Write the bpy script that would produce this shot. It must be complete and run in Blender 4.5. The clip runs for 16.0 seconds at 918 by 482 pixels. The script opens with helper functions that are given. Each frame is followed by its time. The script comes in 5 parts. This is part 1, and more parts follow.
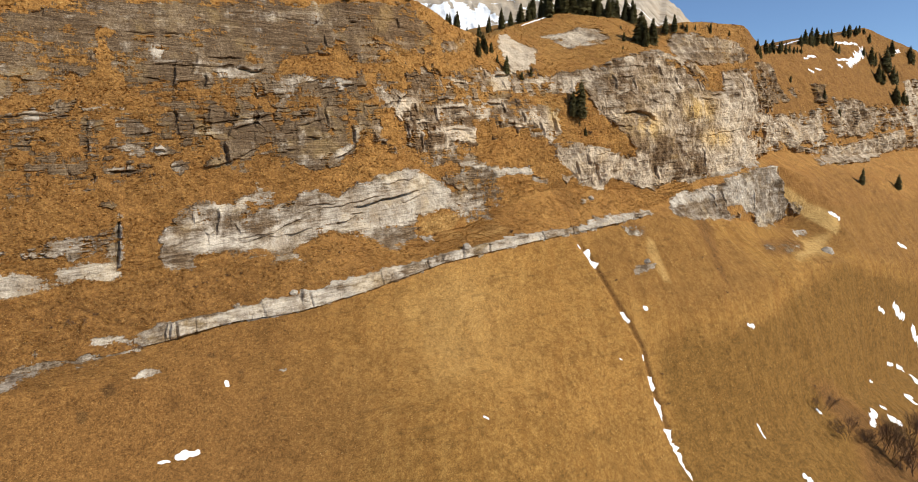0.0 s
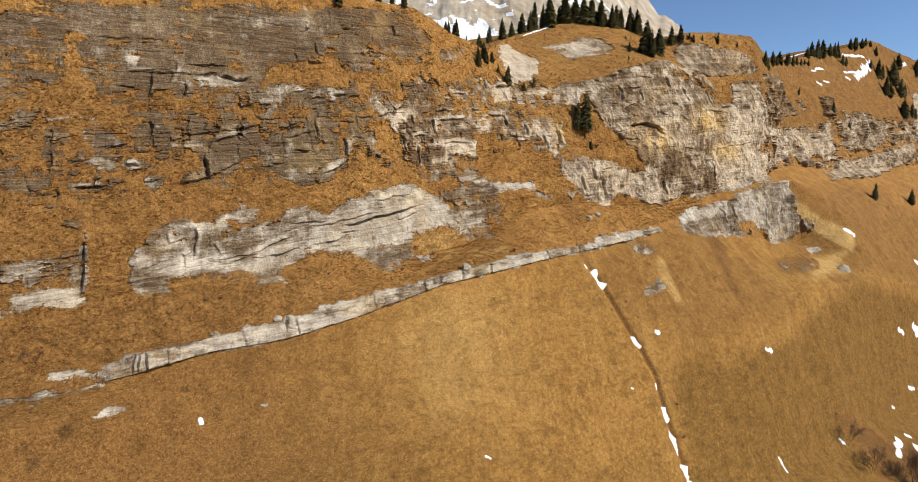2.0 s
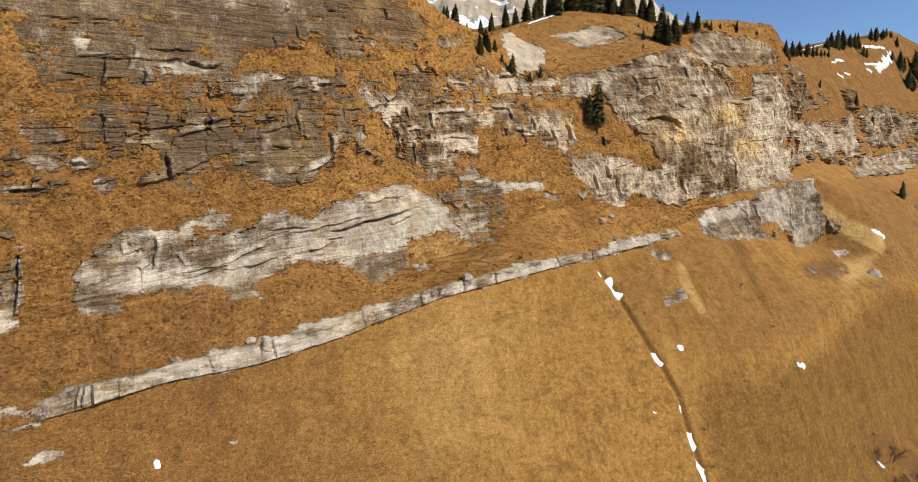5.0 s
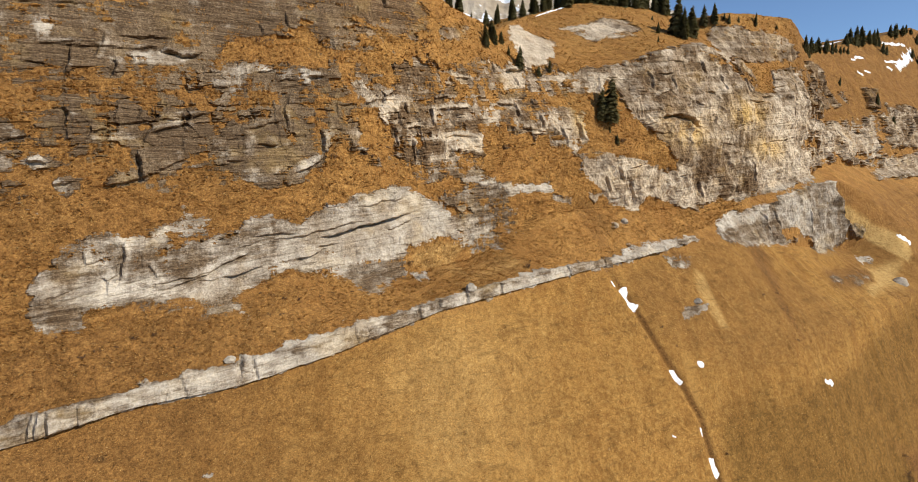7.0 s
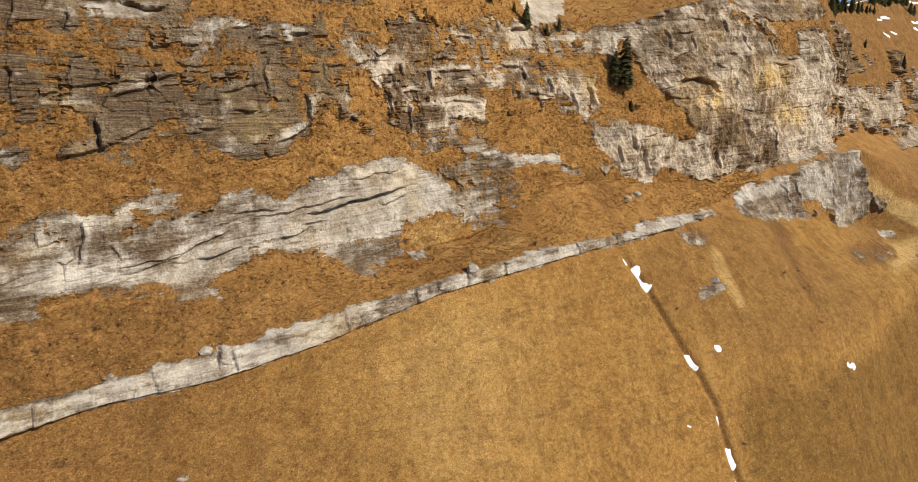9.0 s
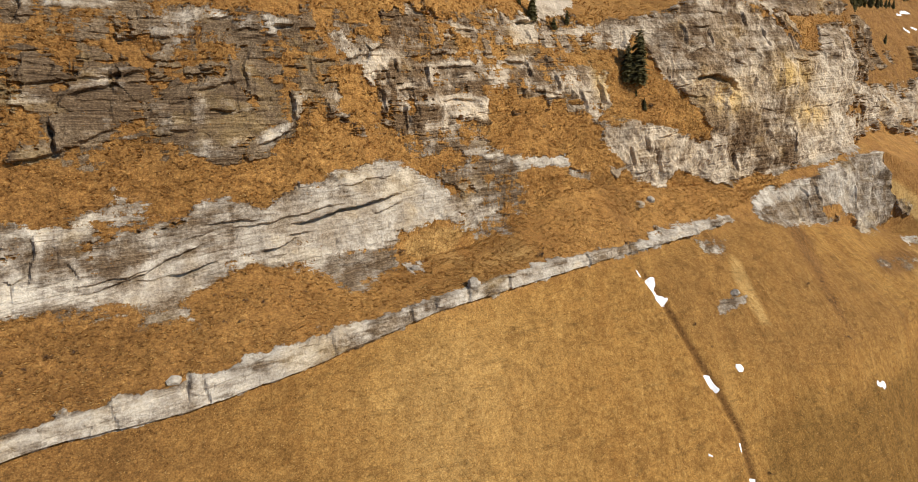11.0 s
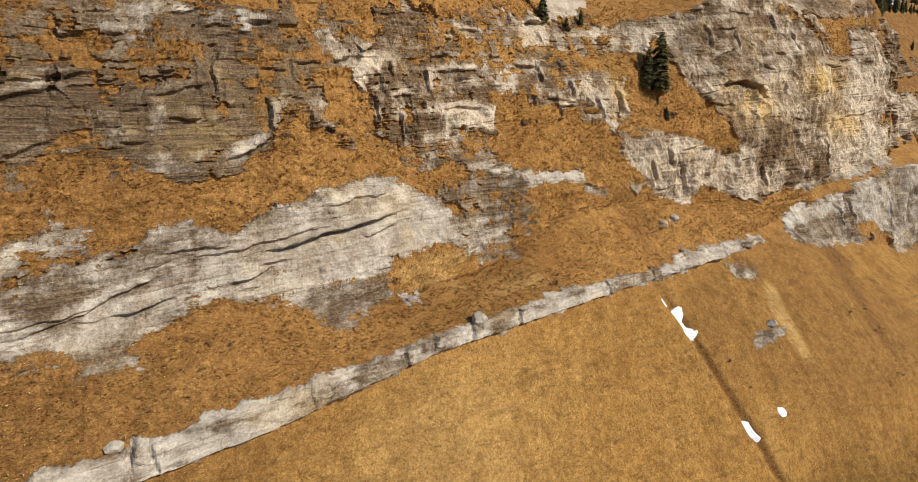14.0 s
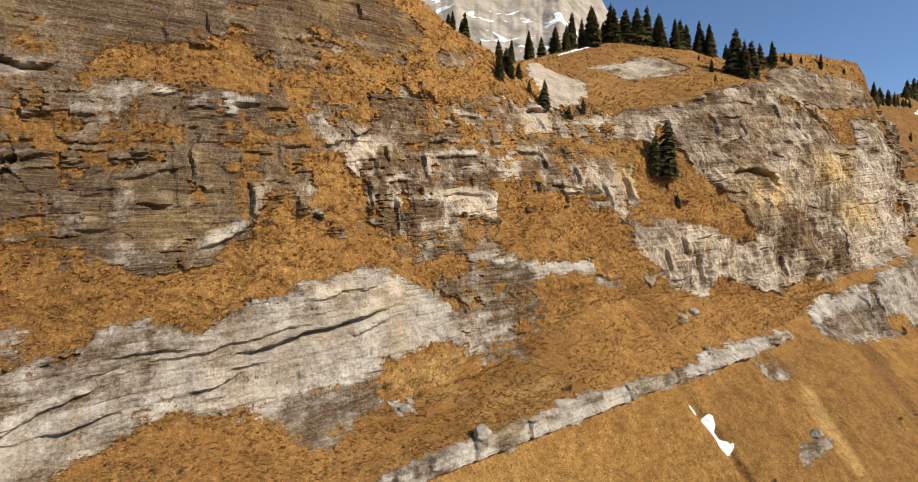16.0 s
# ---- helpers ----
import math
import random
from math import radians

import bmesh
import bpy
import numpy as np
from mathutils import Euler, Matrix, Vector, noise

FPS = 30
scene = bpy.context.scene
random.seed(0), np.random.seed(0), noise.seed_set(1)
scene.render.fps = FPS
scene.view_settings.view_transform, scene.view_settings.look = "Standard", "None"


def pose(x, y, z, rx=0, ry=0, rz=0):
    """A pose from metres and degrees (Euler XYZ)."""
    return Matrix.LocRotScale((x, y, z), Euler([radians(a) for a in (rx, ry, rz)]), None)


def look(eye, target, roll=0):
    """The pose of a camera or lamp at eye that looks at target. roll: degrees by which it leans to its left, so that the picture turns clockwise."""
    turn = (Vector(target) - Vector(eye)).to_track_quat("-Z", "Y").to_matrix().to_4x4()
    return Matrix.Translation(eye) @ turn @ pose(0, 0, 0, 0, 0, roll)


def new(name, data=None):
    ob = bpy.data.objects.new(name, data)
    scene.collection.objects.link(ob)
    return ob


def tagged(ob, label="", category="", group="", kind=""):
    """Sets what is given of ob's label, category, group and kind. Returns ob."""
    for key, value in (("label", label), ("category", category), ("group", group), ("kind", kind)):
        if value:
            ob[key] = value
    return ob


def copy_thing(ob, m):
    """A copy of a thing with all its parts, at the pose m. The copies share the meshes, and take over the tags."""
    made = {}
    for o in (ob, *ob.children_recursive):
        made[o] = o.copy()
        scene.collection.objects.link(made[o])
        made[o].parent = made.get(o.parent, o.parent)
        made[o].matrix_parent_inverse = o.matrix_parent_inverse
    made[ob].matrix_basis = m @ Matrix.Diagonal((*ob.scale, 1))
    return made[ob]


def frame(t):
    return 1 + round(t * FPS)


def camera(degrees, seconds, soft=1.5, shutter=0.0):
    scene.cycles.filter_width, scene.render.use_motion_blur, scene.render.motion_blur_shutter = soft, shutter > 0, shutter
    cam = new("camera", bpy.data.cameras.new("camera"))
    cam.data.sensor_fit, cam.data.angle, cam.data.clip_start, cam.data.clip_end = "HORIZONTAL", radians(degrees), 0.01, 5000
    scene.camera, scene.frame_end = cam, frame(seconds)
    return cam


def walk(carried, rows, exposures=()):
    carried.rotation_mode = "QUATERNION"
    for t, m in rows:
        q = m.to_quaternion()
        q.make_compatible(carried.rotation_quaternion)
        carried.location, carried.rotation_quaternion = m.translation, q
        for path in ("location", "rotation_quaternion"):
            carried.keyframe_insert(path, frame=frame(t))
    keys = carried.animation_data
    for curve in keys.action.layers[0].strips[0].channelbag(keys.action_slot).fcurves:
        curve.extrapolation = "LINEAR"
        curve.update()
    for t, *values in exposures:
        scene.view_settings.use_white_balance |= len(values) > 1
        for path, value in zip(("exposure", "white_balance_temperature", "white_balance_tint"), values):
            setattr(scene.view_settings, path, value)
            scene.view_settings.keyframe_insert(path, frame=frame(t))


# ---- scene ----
cam = camera(82.7, 16.0, soft=0.7)
EXPOSURE = 0.12
PATH = [
    (0, (-1.93, -0.631, 59.136), (-1.907, 1.344, 58.825), 0.0),
    (0.5, (-1.895, 1.928, 59.165), (-1.872, 3.896, 58.812), 0.0),
    (1, (-1.861, 4.433, 59.193), (-1.838, 6.409, 58.885), -0.0),
    (1.5, (-1.774, 7.033, 59.202), (-1.75, 9.015, 58.933), -0.0),
    (2, (-1.708, 9.657, 59.195), (-1.683, 11.64, 58.937), -0.0),
    (2.5, (-1.599, 12.285, 59.13), (-1.574, 14.279, 58.979), -0.1),
    (3, (-1.477, 14.794, 59.035), (-1.451, 16.789, 58.9), -0.1),
    (3.5, (-1.338, 17.352, 58.961), (-1.313, 19.343, 58.78), -0.1),
    (4, (-1.229, 19.908, 58.939), (-1.204, 21.892, 58.689), -0.1),
    (4.2, (-1.208, 20.968, 58.946), (-1.182, 22.951, 58.689), -0.2),
    (6.5, (-1.176, 33.317, 59.426), (-1.168, 35.299, 59.164), -0.1),
    (7, (-1.156, 35.9, 59.489), (-1.147, 37.882, 59.226), -0.0),
    (7.5, (-1.028, 38.494, 59.54), (-1.021, 40.476, 59.278), -0.0),
    (8, (-0.938, 40.956, 59.591), (-0.933, 42.935, 59.303), -0.0),
    (8.5, (-0.891, 43.469, 59.645), (-0.886, 45.44, 59.301), -0.0),
    (9, (-0.927, 45.992, 59.665), (-0.923, 47.956, 59.285), -0.0),
    (9.2, (-0.919, 46.992, 59.677), (-0.913, 48.956, 59.3), -0.0),
    (11.5, (-0.355, 57.814, 60.515), (-0.364, 59.776, 60.129), 0.0),
    (12, (-0.304, 60.015, 60.605), (-0.316, 61.977, 60.219), 0.0),
    (12.5, (-0.298, 62.2, 60.66), (-0.312, 64.163, 60.274), -0.0),
    (13, (-0.354, 64.334, 60.689), (-0.368, 66.296, 60.304), -0.1),
    (13.5, (-0.453, 66.635, 60.7), (-0.468, 68.597, 60.315), -0.1),
    (14, (-0.622, 68.979, 60.709), (-0.636, 70.949, 60.363), -0.0),
    (14.5, (-0.623, 71.343, 60.708), (-0.637, 73.334, 60.518), -0.0),
    (15, (-0.627, 73.621, 60.684), (-0.642, 75.62, 60.621), 0.1),
    (15.5, (-0.597, 75.846, 60.651), (-0.612, 77.846, 60.642), -0.0),
    (16, (-0.522, 78.083, 60.626), (-0.54, 80.083, 60.617), -0.0),
]
walk(cam, [(t, look(eye, target, roll)) for t, eye, target, roll in PATH], [(0, EXPOSURE), (16, EXPOSURE)])

# ---- light ----
world = bpy.data.worlds.new("sky")
scene.world = world
world.use_nodes = True
sky = world.node_tree.nodes.new("ShaderNodeTexSky")
sky.sky_type, sky.sun_disc = "NISHITA", False
SUN_ELEV, SUN_AZ = radians(37), radians(121)   # azimuth clockwise from +y: behind the camera, to its right
sky.sun_elevation, sky.sun_rotation = SUN_ELEV, SUN_AZ
sky.altitude, sky.dust_density, sky.ozone_density = 1800, 0.2, 4.5
background = world.node_tree.nodes["Background"]
background.inputs["Strength"].default_value = 0.125
world.node_tree.links.new(sky.outputs[0], background.inputs["Color"])
sun = new("sun", bpy.data.lights.new("sun", "SUN"))
sun.data.energy, sun.data.angle, sun.data.color = 4.5, radians(0.5), (1.0, 0.92, 0.765)
sun_way = Vector((math.sin(SUN_AZ) * math.cos(SUN_ELEV), math.cos(SUN_AZ) * math.cos(SUN_ELEV), math.sin(SUN_ELEV)))
sun.matrix_world = look((0, 0, 300), Vector((0, 0, 300)) - sun_way)


# ---- terrain shape ----
# u runs along the mountainside, n into it, z up.
STRIKE = math.radians(32)
UX, UY = math.cos(STRIKE), math.sin(STRIKE)


def xyz(u, n, z):
    return u * UX - n * UY, u * UY + n * UX, z


TABLE = np.random.RandomState(7).rand(256, 256)


def vnoise(x, y):
    """Smooth noise from 0 to 1."""
    xi, yi = np.floor(x).astype(int), np.floor(y).astype(int)
    fx, fy = x - xi, y - yi
    fx, fy = fx * fx * (3 - 2 * fx), fy * fy * (3 - 2 * fy)
    a, b = TABLE[xi % 256, yi % 256], TABLE[(xi + 1) % 256, yi % 256]
    c, d = TABLE[xi % 256, (yi + 1) % 256], TABLE[(xi + 1) % 256, (yi + 1) % 256]
    return (a * (1 - fx) + b * fx) * (1 - fy) + (c * (1 - fx) + d * fx) * fy


def fbm(x, y, octaves=4, gain=0.5):
    total, amp, norm = 0.0, 1.0, 0.0
    for k in range(octaves):
        total = total + amp * vnoise(x * 2 ** k + 17.3 * k, y * 2 ** k + 9.1 * k)
        norm, amp = norm + amp, amp * gain
    return total / norm


def ridged(x, y, octaves=3):
    total, amp, norm = 0.0, 1.0, 0.0
    for k in range(octaves):
        total = total + amp * (1 - np.abs(2 * vnoise(x * 2 ** k + 31.7 * k, y * 2 ** k + 5.3 * k) - 1))
        norm, amp = norm + amp, amp * 0.5
    return total / norm


def step(a, b, x):
    f = np.clip((x - a) / (b - a), 0, 1)
    return f * f * (3 - 2 * f)


# Lines along the mountainside, from the valley up to the rim: rows of u, z, n.
LINES = [
    [(-40, -70, 60), (60, -70, 30), (200, -80, 20), (620, -90, 20)],                       # 0 foot of the meadow
    [(-24, 4, 113), (5, -3, 114), (35, -5, 102), (52, -3, 90), (80, -9, 85), (127, -28, 80), (206, -31, 80), (323, -41, 85), (620, -40, 85)],
    [(-12, 17, 119), (12, 10, 121), (34, 12, 119), (53, 14, 118), (76, 11.5, 112), (127, 11, 106), (172, 12.5, 98), (252, 15.5, 99), (302, 9, 95), (620, 5, 95)],
    [(-13, 18.4, 126), (4.5, 20.3, 126), (16, 21.8, 127), (32, 22, 126), (49, 24.9, 125), (71, 29.5, 126), (103, 32.5, 127), (128, 34.4, 128),
     (159, 37.8, 128), (184, 38.7, 129), (208, 34.5, 127), (259, 28, 124), (279, 37.8, 114), (364, 36.8, 114), (620, 38, 114)],   # 3 foot of the ledge
    [(-13, 20.8, 127), (5.6, 24.3, 127), (16.6, 24.8, 128), (32.4, 26.5, 127), (49, 29.5, 126), (72, 32, 127), (104, 35.7, 128), (129, 36.1, 129),
     (160, 39, 129), (184, 42, 133), (216, 48, 132), (258, 56, 128), (297, 45, 121), (393, 48.5, 123), (620, 52, 123)],           # 4 top of the ledge
    [(-13, 34.5, 131), (-4, 35.2, 132), (14, 37.2, 134), (35, 39.3, 136), (54, 38.8, 138), (70, 34.8, 140), (93, 37.8, 142), (115, 49, 142),
     (140, 48.8, 140), (168, 48, 138), (183, 48.7, 136), (242, 57.5, 134), (278, 63, 139), (331, 60.3, 140), (450, 64.4, 140), (620, 66, 140)],  # 5 foot of the cliffs
    [(-13, 43.5, 133), (0, 46.6, 135), (15, 47.8, 137), (33, 48, 139), (40, 51.9, 140), (59, 53.5, 141), (77, 54.7, 143), (95, 56.2, 143.5),
     (119, 60.8, 143), (139, 64.8, 139), (165, 65.2, 136), (200, 65.8, 135), (238, 69, 135), (276, 70, 141), (350, 75, 142), (455, 78, 142), (620, 80, 142)],
    [(-13, 64.3, 140), (16, 66.6, 142), (32, 64.4, 143), (57, 66.6, 144), (85, 71, 147), (109, 74, 147), (130, 77, 145.5), (144, 79.5, 142),
     (161, 79.8, 138), (200, 84, 136), (242, 90, 138), (288, 82, 147), (361, 92.5, 147), (469, 97, 147), (620, 99, 147)],
    [(-13, 77, 148), (17, 81, 149), (32, 81.7, 149), (47, 89, 150), (60, 89, 150), (78, 91, 152), (97, 91.7, 155), (122, 92, 158), (141, 93, 153),
     (152, 93.5, 149), (169, 99.4, 145), (190, 102.6, 143), (215, 97, 143), (255, 103.5, 145), (303, 102, 155), (387, 116.6, 158), (503, 123, 158), (620, 125, 158)],
    [(-13, 97.3, 154), (1, 100, 154), (18, 102.7, 154), (38, 105.3, 155), (62, 108.3, 156), (82, 109.7, 158), (99, 104.8, 162), (121, 104.2, 172),
     (143, 114.7, 188), (173, 125, 186), (198, 123, 174), (208, 117, 163), (219, 120.7, 155), (261, 124, 152), (298, 118, 162), (375, 131.7, 170),
     (437, 148.5, 168), (524, 142, 165), (620, 138, 165)],                                                                       # 9 the rim
    [(-13, 108, 195), (82, 117, 200), (121, 112, 215), (143, 121, 225), (173, 128, 220), (208, 122, 205), (261, 124, 190), (298, 118, 200), (437, 150, 215), (620, 138, 210)],
    [(-13, 112, 420), (121, 100, 420), (261, 90, 420), (620, 100, 420)],
]
GRID_U = np.arange(-160.0, 640.0, 1.0)


def smooth(values, width):
    kernel = np.exp(-0.5 * (np.arange(-3 * width, 3 * width + 1) / width) ** 2)
    return np.convolve(np.pad(values, 3 * width, mode="edge"), kernel / kernel.sum(), mode="valid")


LINE_Z, LINE_N = [], []
for number, line in enumerate(LINES):
    us, zs, ns = zip(*line)
    LINE_Z.append(smooth(np.interp(GRID_U, us, zs), 2 if 3 <= number <= 9 else 8))
    LINE_N.append(smooth(np.interp(GRID_U, us, ns), 2 if 3 <= number <= 9 else 8))
LINE_Z, LINE_N = np.array(LINE_Z), np.array(LINE_N)


def base(u, k):
    """Height and depth of the smooth mountainside at u on line k (lines lie at whole k)."""
    i = np.clip(np.floor(k).astype(int), 0, len(LINES) - 2)
    f = k - i
    j = np.clip((u - GRID_U[0]), 0, len(GRID_U) - 1.001)
    a = j.astype(int)
    g = j - a

    def pick(grid):
        low = grid[i, a] * (1 - g) + grid[i, a + 1] * g
        high = grid[i + 1, a] * (1 - g) + grid[i + 1, a + 1] * g
        return low * (1 - f) + high * f
    return pick(LINE_Z), pick(LINE_N)
# ---- end of terrain shape ----


# ---- rock cover: where rock shows through the grass, and how pale it is ----
ZONES, CRACKS, TINTS = [], [], []


def box_of(points, more):
    us, zs = zip(*points)
    return min(us) - more, max(us) + more, min(zs) - more, max(zs) + more


def zone(points, rock, pale, soft=0.7, proud=0.0):
    """A patch of the mountainside with its corners at u, z: rock from -1 (turf) over 0 (mixed) to 1 (bare)."""
    ZONES.append((np.array(points), box_of(points, 3 + 2 * soft), rock, pale, soft, proud))


def crack(points, size):
    """A broken edge along u, z: the rock above it, or beyond it when it stands upright, juts out by size."""
    CRACKS.append((np.array(points), box_of(points, 6), size))


def tint(field, points, much, soft):
    """A patch where another colour is mixed into that of the grass."""
    TINTS.append((field, np.array(points), box_of(points, 3 * soft), much, soft))


def inside_by(points, u, z):
    """Metres inside the outline (negative outside)."""
    away, odd = np.full(u.shape, 1e9), np.zeros(u.shape, bool)
    for (ua, za), (ub, zb) in zip(points, np.roll(points, -1, 0)):
        du, dz = ub - ua, zb - za
        f = np.clip(((u - ua) * du + (z - za) * dz) / (du * du + dz * dz + 1e-9), 0, 1)
        away = np.minimum(away, np.hypot(u - ua - f * du, z - za - f * dz))
        odd ^= ((za > z) != (zb > z)) & (u < du * (z - za) / (dz + 1e-9 * (dz == 0)) + ua)
    return np.where(odd, away, -away)


# the brown upper wall
zone([(-10.4, 94.3), (20.2, 99), (49.8, 102.6), (63, 105.7), (79.8, 106.1), (88.8, 100.8), (83.8, 93.5), (67.6, 89.4), (59, 88.4), (54.8, 93.4), (45.1, 86.7), (36.7, 85.8), (32, 76.1), (17.5, 75.6), (15.5, 78.1), (8, 76.7), (-3.6, 79.9), (-10.7, 79.1)], 0.75, 0.12)
zone([(-26.6, 89.3), (-18, 90.6), (26.3, 97.8), (80, 107.5), (83, 98.6), (56.7, 87.9), (40.2, 87.9), (27.6, 83.2), (1, 75.4), (-8.6, 78.7), (-16.1, 72.9), (-21.8, 71.9), (-27.2, 71.5)], 0.75, 0.12)
zone([(-10.5, 92.4), (14.3, 95.8), (56, 101.6), (55.6, 99.4), (14.1, 93.1), (-10.5, 89.7)], 0.95, 0.32, soft=0.3)
zone([(-25.3, 79.1), (-15.8, 79.4), (-11, 74.5), (-16.1, 72.9), (-25.4, 72.8)], 0.8, 0.3)
zone([(20.5, 81.3), (25.1, 82.7), (30.2, 82), (29.1, 80.2), (25.7, 79.3), (21.3, 79.5)], 1.1, 0.8, soft=0.3, proud=0.3)
zone([(6.4, 85.4), (9, 85), (8.5, 82.8), (6.9, 82.9)], 0.8, 0.9, soft=0.4)
zone([(58.5, 93.6), (73.6, 96.3), (72.4, 88.6), (59.5, 87.3)], 0.5, 0.35)
zone([(90.3, 98.2), (103.9, 101.6), (100.6, 94.8), (90.2, 93.6)], 0.25, 0.5)
zone([(-4.2, 88.5), (-1.7, 88.9), (-2.8, 78.6), (-4.8, 78.5)], -0.6, 0.3, soft=0.3)
zone([(-7.7, 77.3), (-0.9, 79.5), (0.1, 75.3), (-7.9, 73.2)], -0.9, 0.3)
zone([(33.4, 80.1), (35.1, 82.5), (40.6, 85.8), (48.6, 88.1), (52.5, 91.3), (54.9, 91.1), (56.7, 85.1), (72.4, 88.2), (84.4, 91.9), (88.8, 91.8), (87.9, 88), (73.4, 85), (48, 82.2), (42.4, 82.3)], -0.9, 0.3)
# dark bedded steps left of the ribs
zone([(2.1, 75.6), (32.5, 75), (42.1, 79.2), (59, 82.9), (62.7, 69.9), (56.1, 58.7), (46.3, 56.9), (4.4, 57.2), (1.9, 58.1)], 0.08, 0.2, soft=1)
zone([(-25.4, 69.8), (10, 70.4), (8.5, 55.3), (-25.8, 56)], -0.2, 0.25, soft=1.5)
zone([(10.3, 70.6), (16.1, 70.5), (21.1, 70.8), (22.1, 67.8), (12.8, 67.3), (10.2, 68.1)], 0.85, 0.22, soft=0.3)
zone([(4.9, 68.9), (9.9, 70), (10.2, 67.6), (4.9, 66.5)], 0.7, 0.15, soft=0.3)
zone([(22.6, 74.1), (33.4, 74.5), (32.5, 70.6), (29, 69.3), (22.6, 68.9), (22, 71.9)], 0.7, 0.1, soft=0.4)
zone([(22.6, 68.9), (32.1, 71.1), (32.7, 67.3), (33.5, 65.8), (28.6, 65), (27.5, 62.4), (22.8, 60.3), (20.8, 61.8), (22, 66.3)], 1.1, 0.12, soft=0.25, proud=0.4)
zone([(12, 66.8), (20, 67.7), (19.7, 64.2), (12.7, 64.5)], 0.5, 0.35, soft=0.4)
zone([(4.9, 66.5), (9.1, 67.1), (9.2, 62.5), (4.6, 61.1)], 0.3, 0.2)
zone([(4.7, 62.9), (6.7, 62.5), (9.5, 61.4), (10.1, 60.1), (4.5, 60.1)], 0.8, 0.3, soft=0.3)
zone([(11.7, 62.1), (15.2, 62.7), (15.5, 60.8), (12.7, 58.9)], 0.8, 0.12, soft=0.3)
zone([(19.9, 62.8), (23.5, 63.3), (22.3, 58.8), (20.5, 57.9)], 1.1, 0.2, soft=0.25, proud=0.5)
zone([(22.8, 59.8), (32.1, 61.4), (31.1, 56.2), (27, 57.8), (23.1, 58.8)], 0.35, 0.15)
zone([(15.4, 59.3), (19.3, 58.8), (17.5, 56.5), (15.2, 57)], 0.8, 0.1, soft=0.3, proud=0.4)
zone([(7.5, 57.6), (10.4, 58), (10.2, 55.7), (8.1, 55.8)], 0.8, 0.65, soft=0.3)
zone([(-18.8, 58.8), (-9.9, 59.1), (-9.7, 55.7), (-18.3, 55.8)], 0.8, 0.3, soft=0.4)
zone([(-21.1, 53.8), (-17.9, 54.4), (-17.9, 51.4), (-20.9, 51.3)], 0.6, 0.12, soft=0.4)
zone([(-7, 50.1), (-3.3, 50.3), (-3.5, 48.3), (-6.6, 48.5)], 0.6, 0.12, soft=0.4)
zone([(-3.5, 67.7), (2.6, 68), (3.4, 64.4), (-3.2, 64.5)], 0.8, 0.5, soft=0.4)
zone([(-2.4, 61.7), (6.8, 62.3), (6.5, 59.4), (-1.5, 59.6)], 0.8, 0.55, soft=0.4)
zone([(-12.7, 71.2), (-8.5, 72.3), (-9.2, 69.4), (-12.3, 69.3)], 0.6, 0.3, soft=0.4)
zone([(-8.1, 70.8), (-3.8, 71.3), (-4.1, 70), (-8.2, 69.7)], 0.7, 0.6, soft=0.3)
zone([(40.5, 79.1), (46.8, 81.5), (47.2, 75), (47.2, 69.7), (39.9, 69.3), (39.4, 74.4)], 0.5, 0.15)
zone([(33.4, 80.1), (42.4, 82.2), (39, 75.5), (34.6, 72.4), (33.5, 76.2)], 0.9, 0.72, soft=0.35)
# the streaked slab
zone([(32.5, 65.7), (35.7, 67.7), (41.1, 69.4), (46.1, 70.5), (46.9, 67.4), (48.8, 64.5), (48, 61.6), (51.3, 60.5), (47.5, 57.6), (42.9, 57.1), (36.8, 58.5), (33.1, 61.4)], 1.2, 0.36, soft=0.25, proud=0.7)
zone([(32.5, 65.7), (40.4, 68.8), (39.4, 58.7), (36.3, 58.5), (33.1, 61.8)], 1.2, 0.62, soft=0.5)
zone([(45, 70.7), (47.6, 69.1), (50, 70.2), (52.7, 67.6), (51.1, 63.4), (47.4, 61.9), (46.3, 57.6), (42.9, 57.1)], 1.2, 0.1, soft=0.3)
zone([(38, 59.8), (43.2, 59.3), (42.9, 57.1), (37.8, 57.7)], 1.2, 0.5, soft=0.4)
zone([(46.8, 61.7), (52.9, 64), (52.9, 61.3), (47.6, 58.7)], 1.2, 0.7, soft=0.3)
zone([(46.5, 69.7), (47.8, 69.1), (48.1, 64.5), (46.9, 65)], -0.5, 0.2, soft=0.2)
zone([(54.7, 68.9), (62.5, 69.3), (62.2, 65.5), (59.1, 62.9), (54.7, 63.5)], 0.9, 0.72, soft=0.3, proud=0.4)
zone([(48.3, 77.5), (50, 77.6), (49.2, 73.4), (47.6, 73.9)], 0.9, 0.1, soft=0.3)
zone([(51.4, 81), (56.9, 81.6), (56, 79.4), (52.3, 78.5)], 0.85, 0.7, soft=0.3, proud=0.4)
zone([(57.6, 84), (60, 84.3), (59.5, 80.7), (57.5, 80.6)], 0.6, 0.15, soft=0.3)
zone([(55.2, 72), (57.6, 72.1), (57.7, 70.3), (55.4, 70.1)], 0.8, 0.15, soft=0.3)
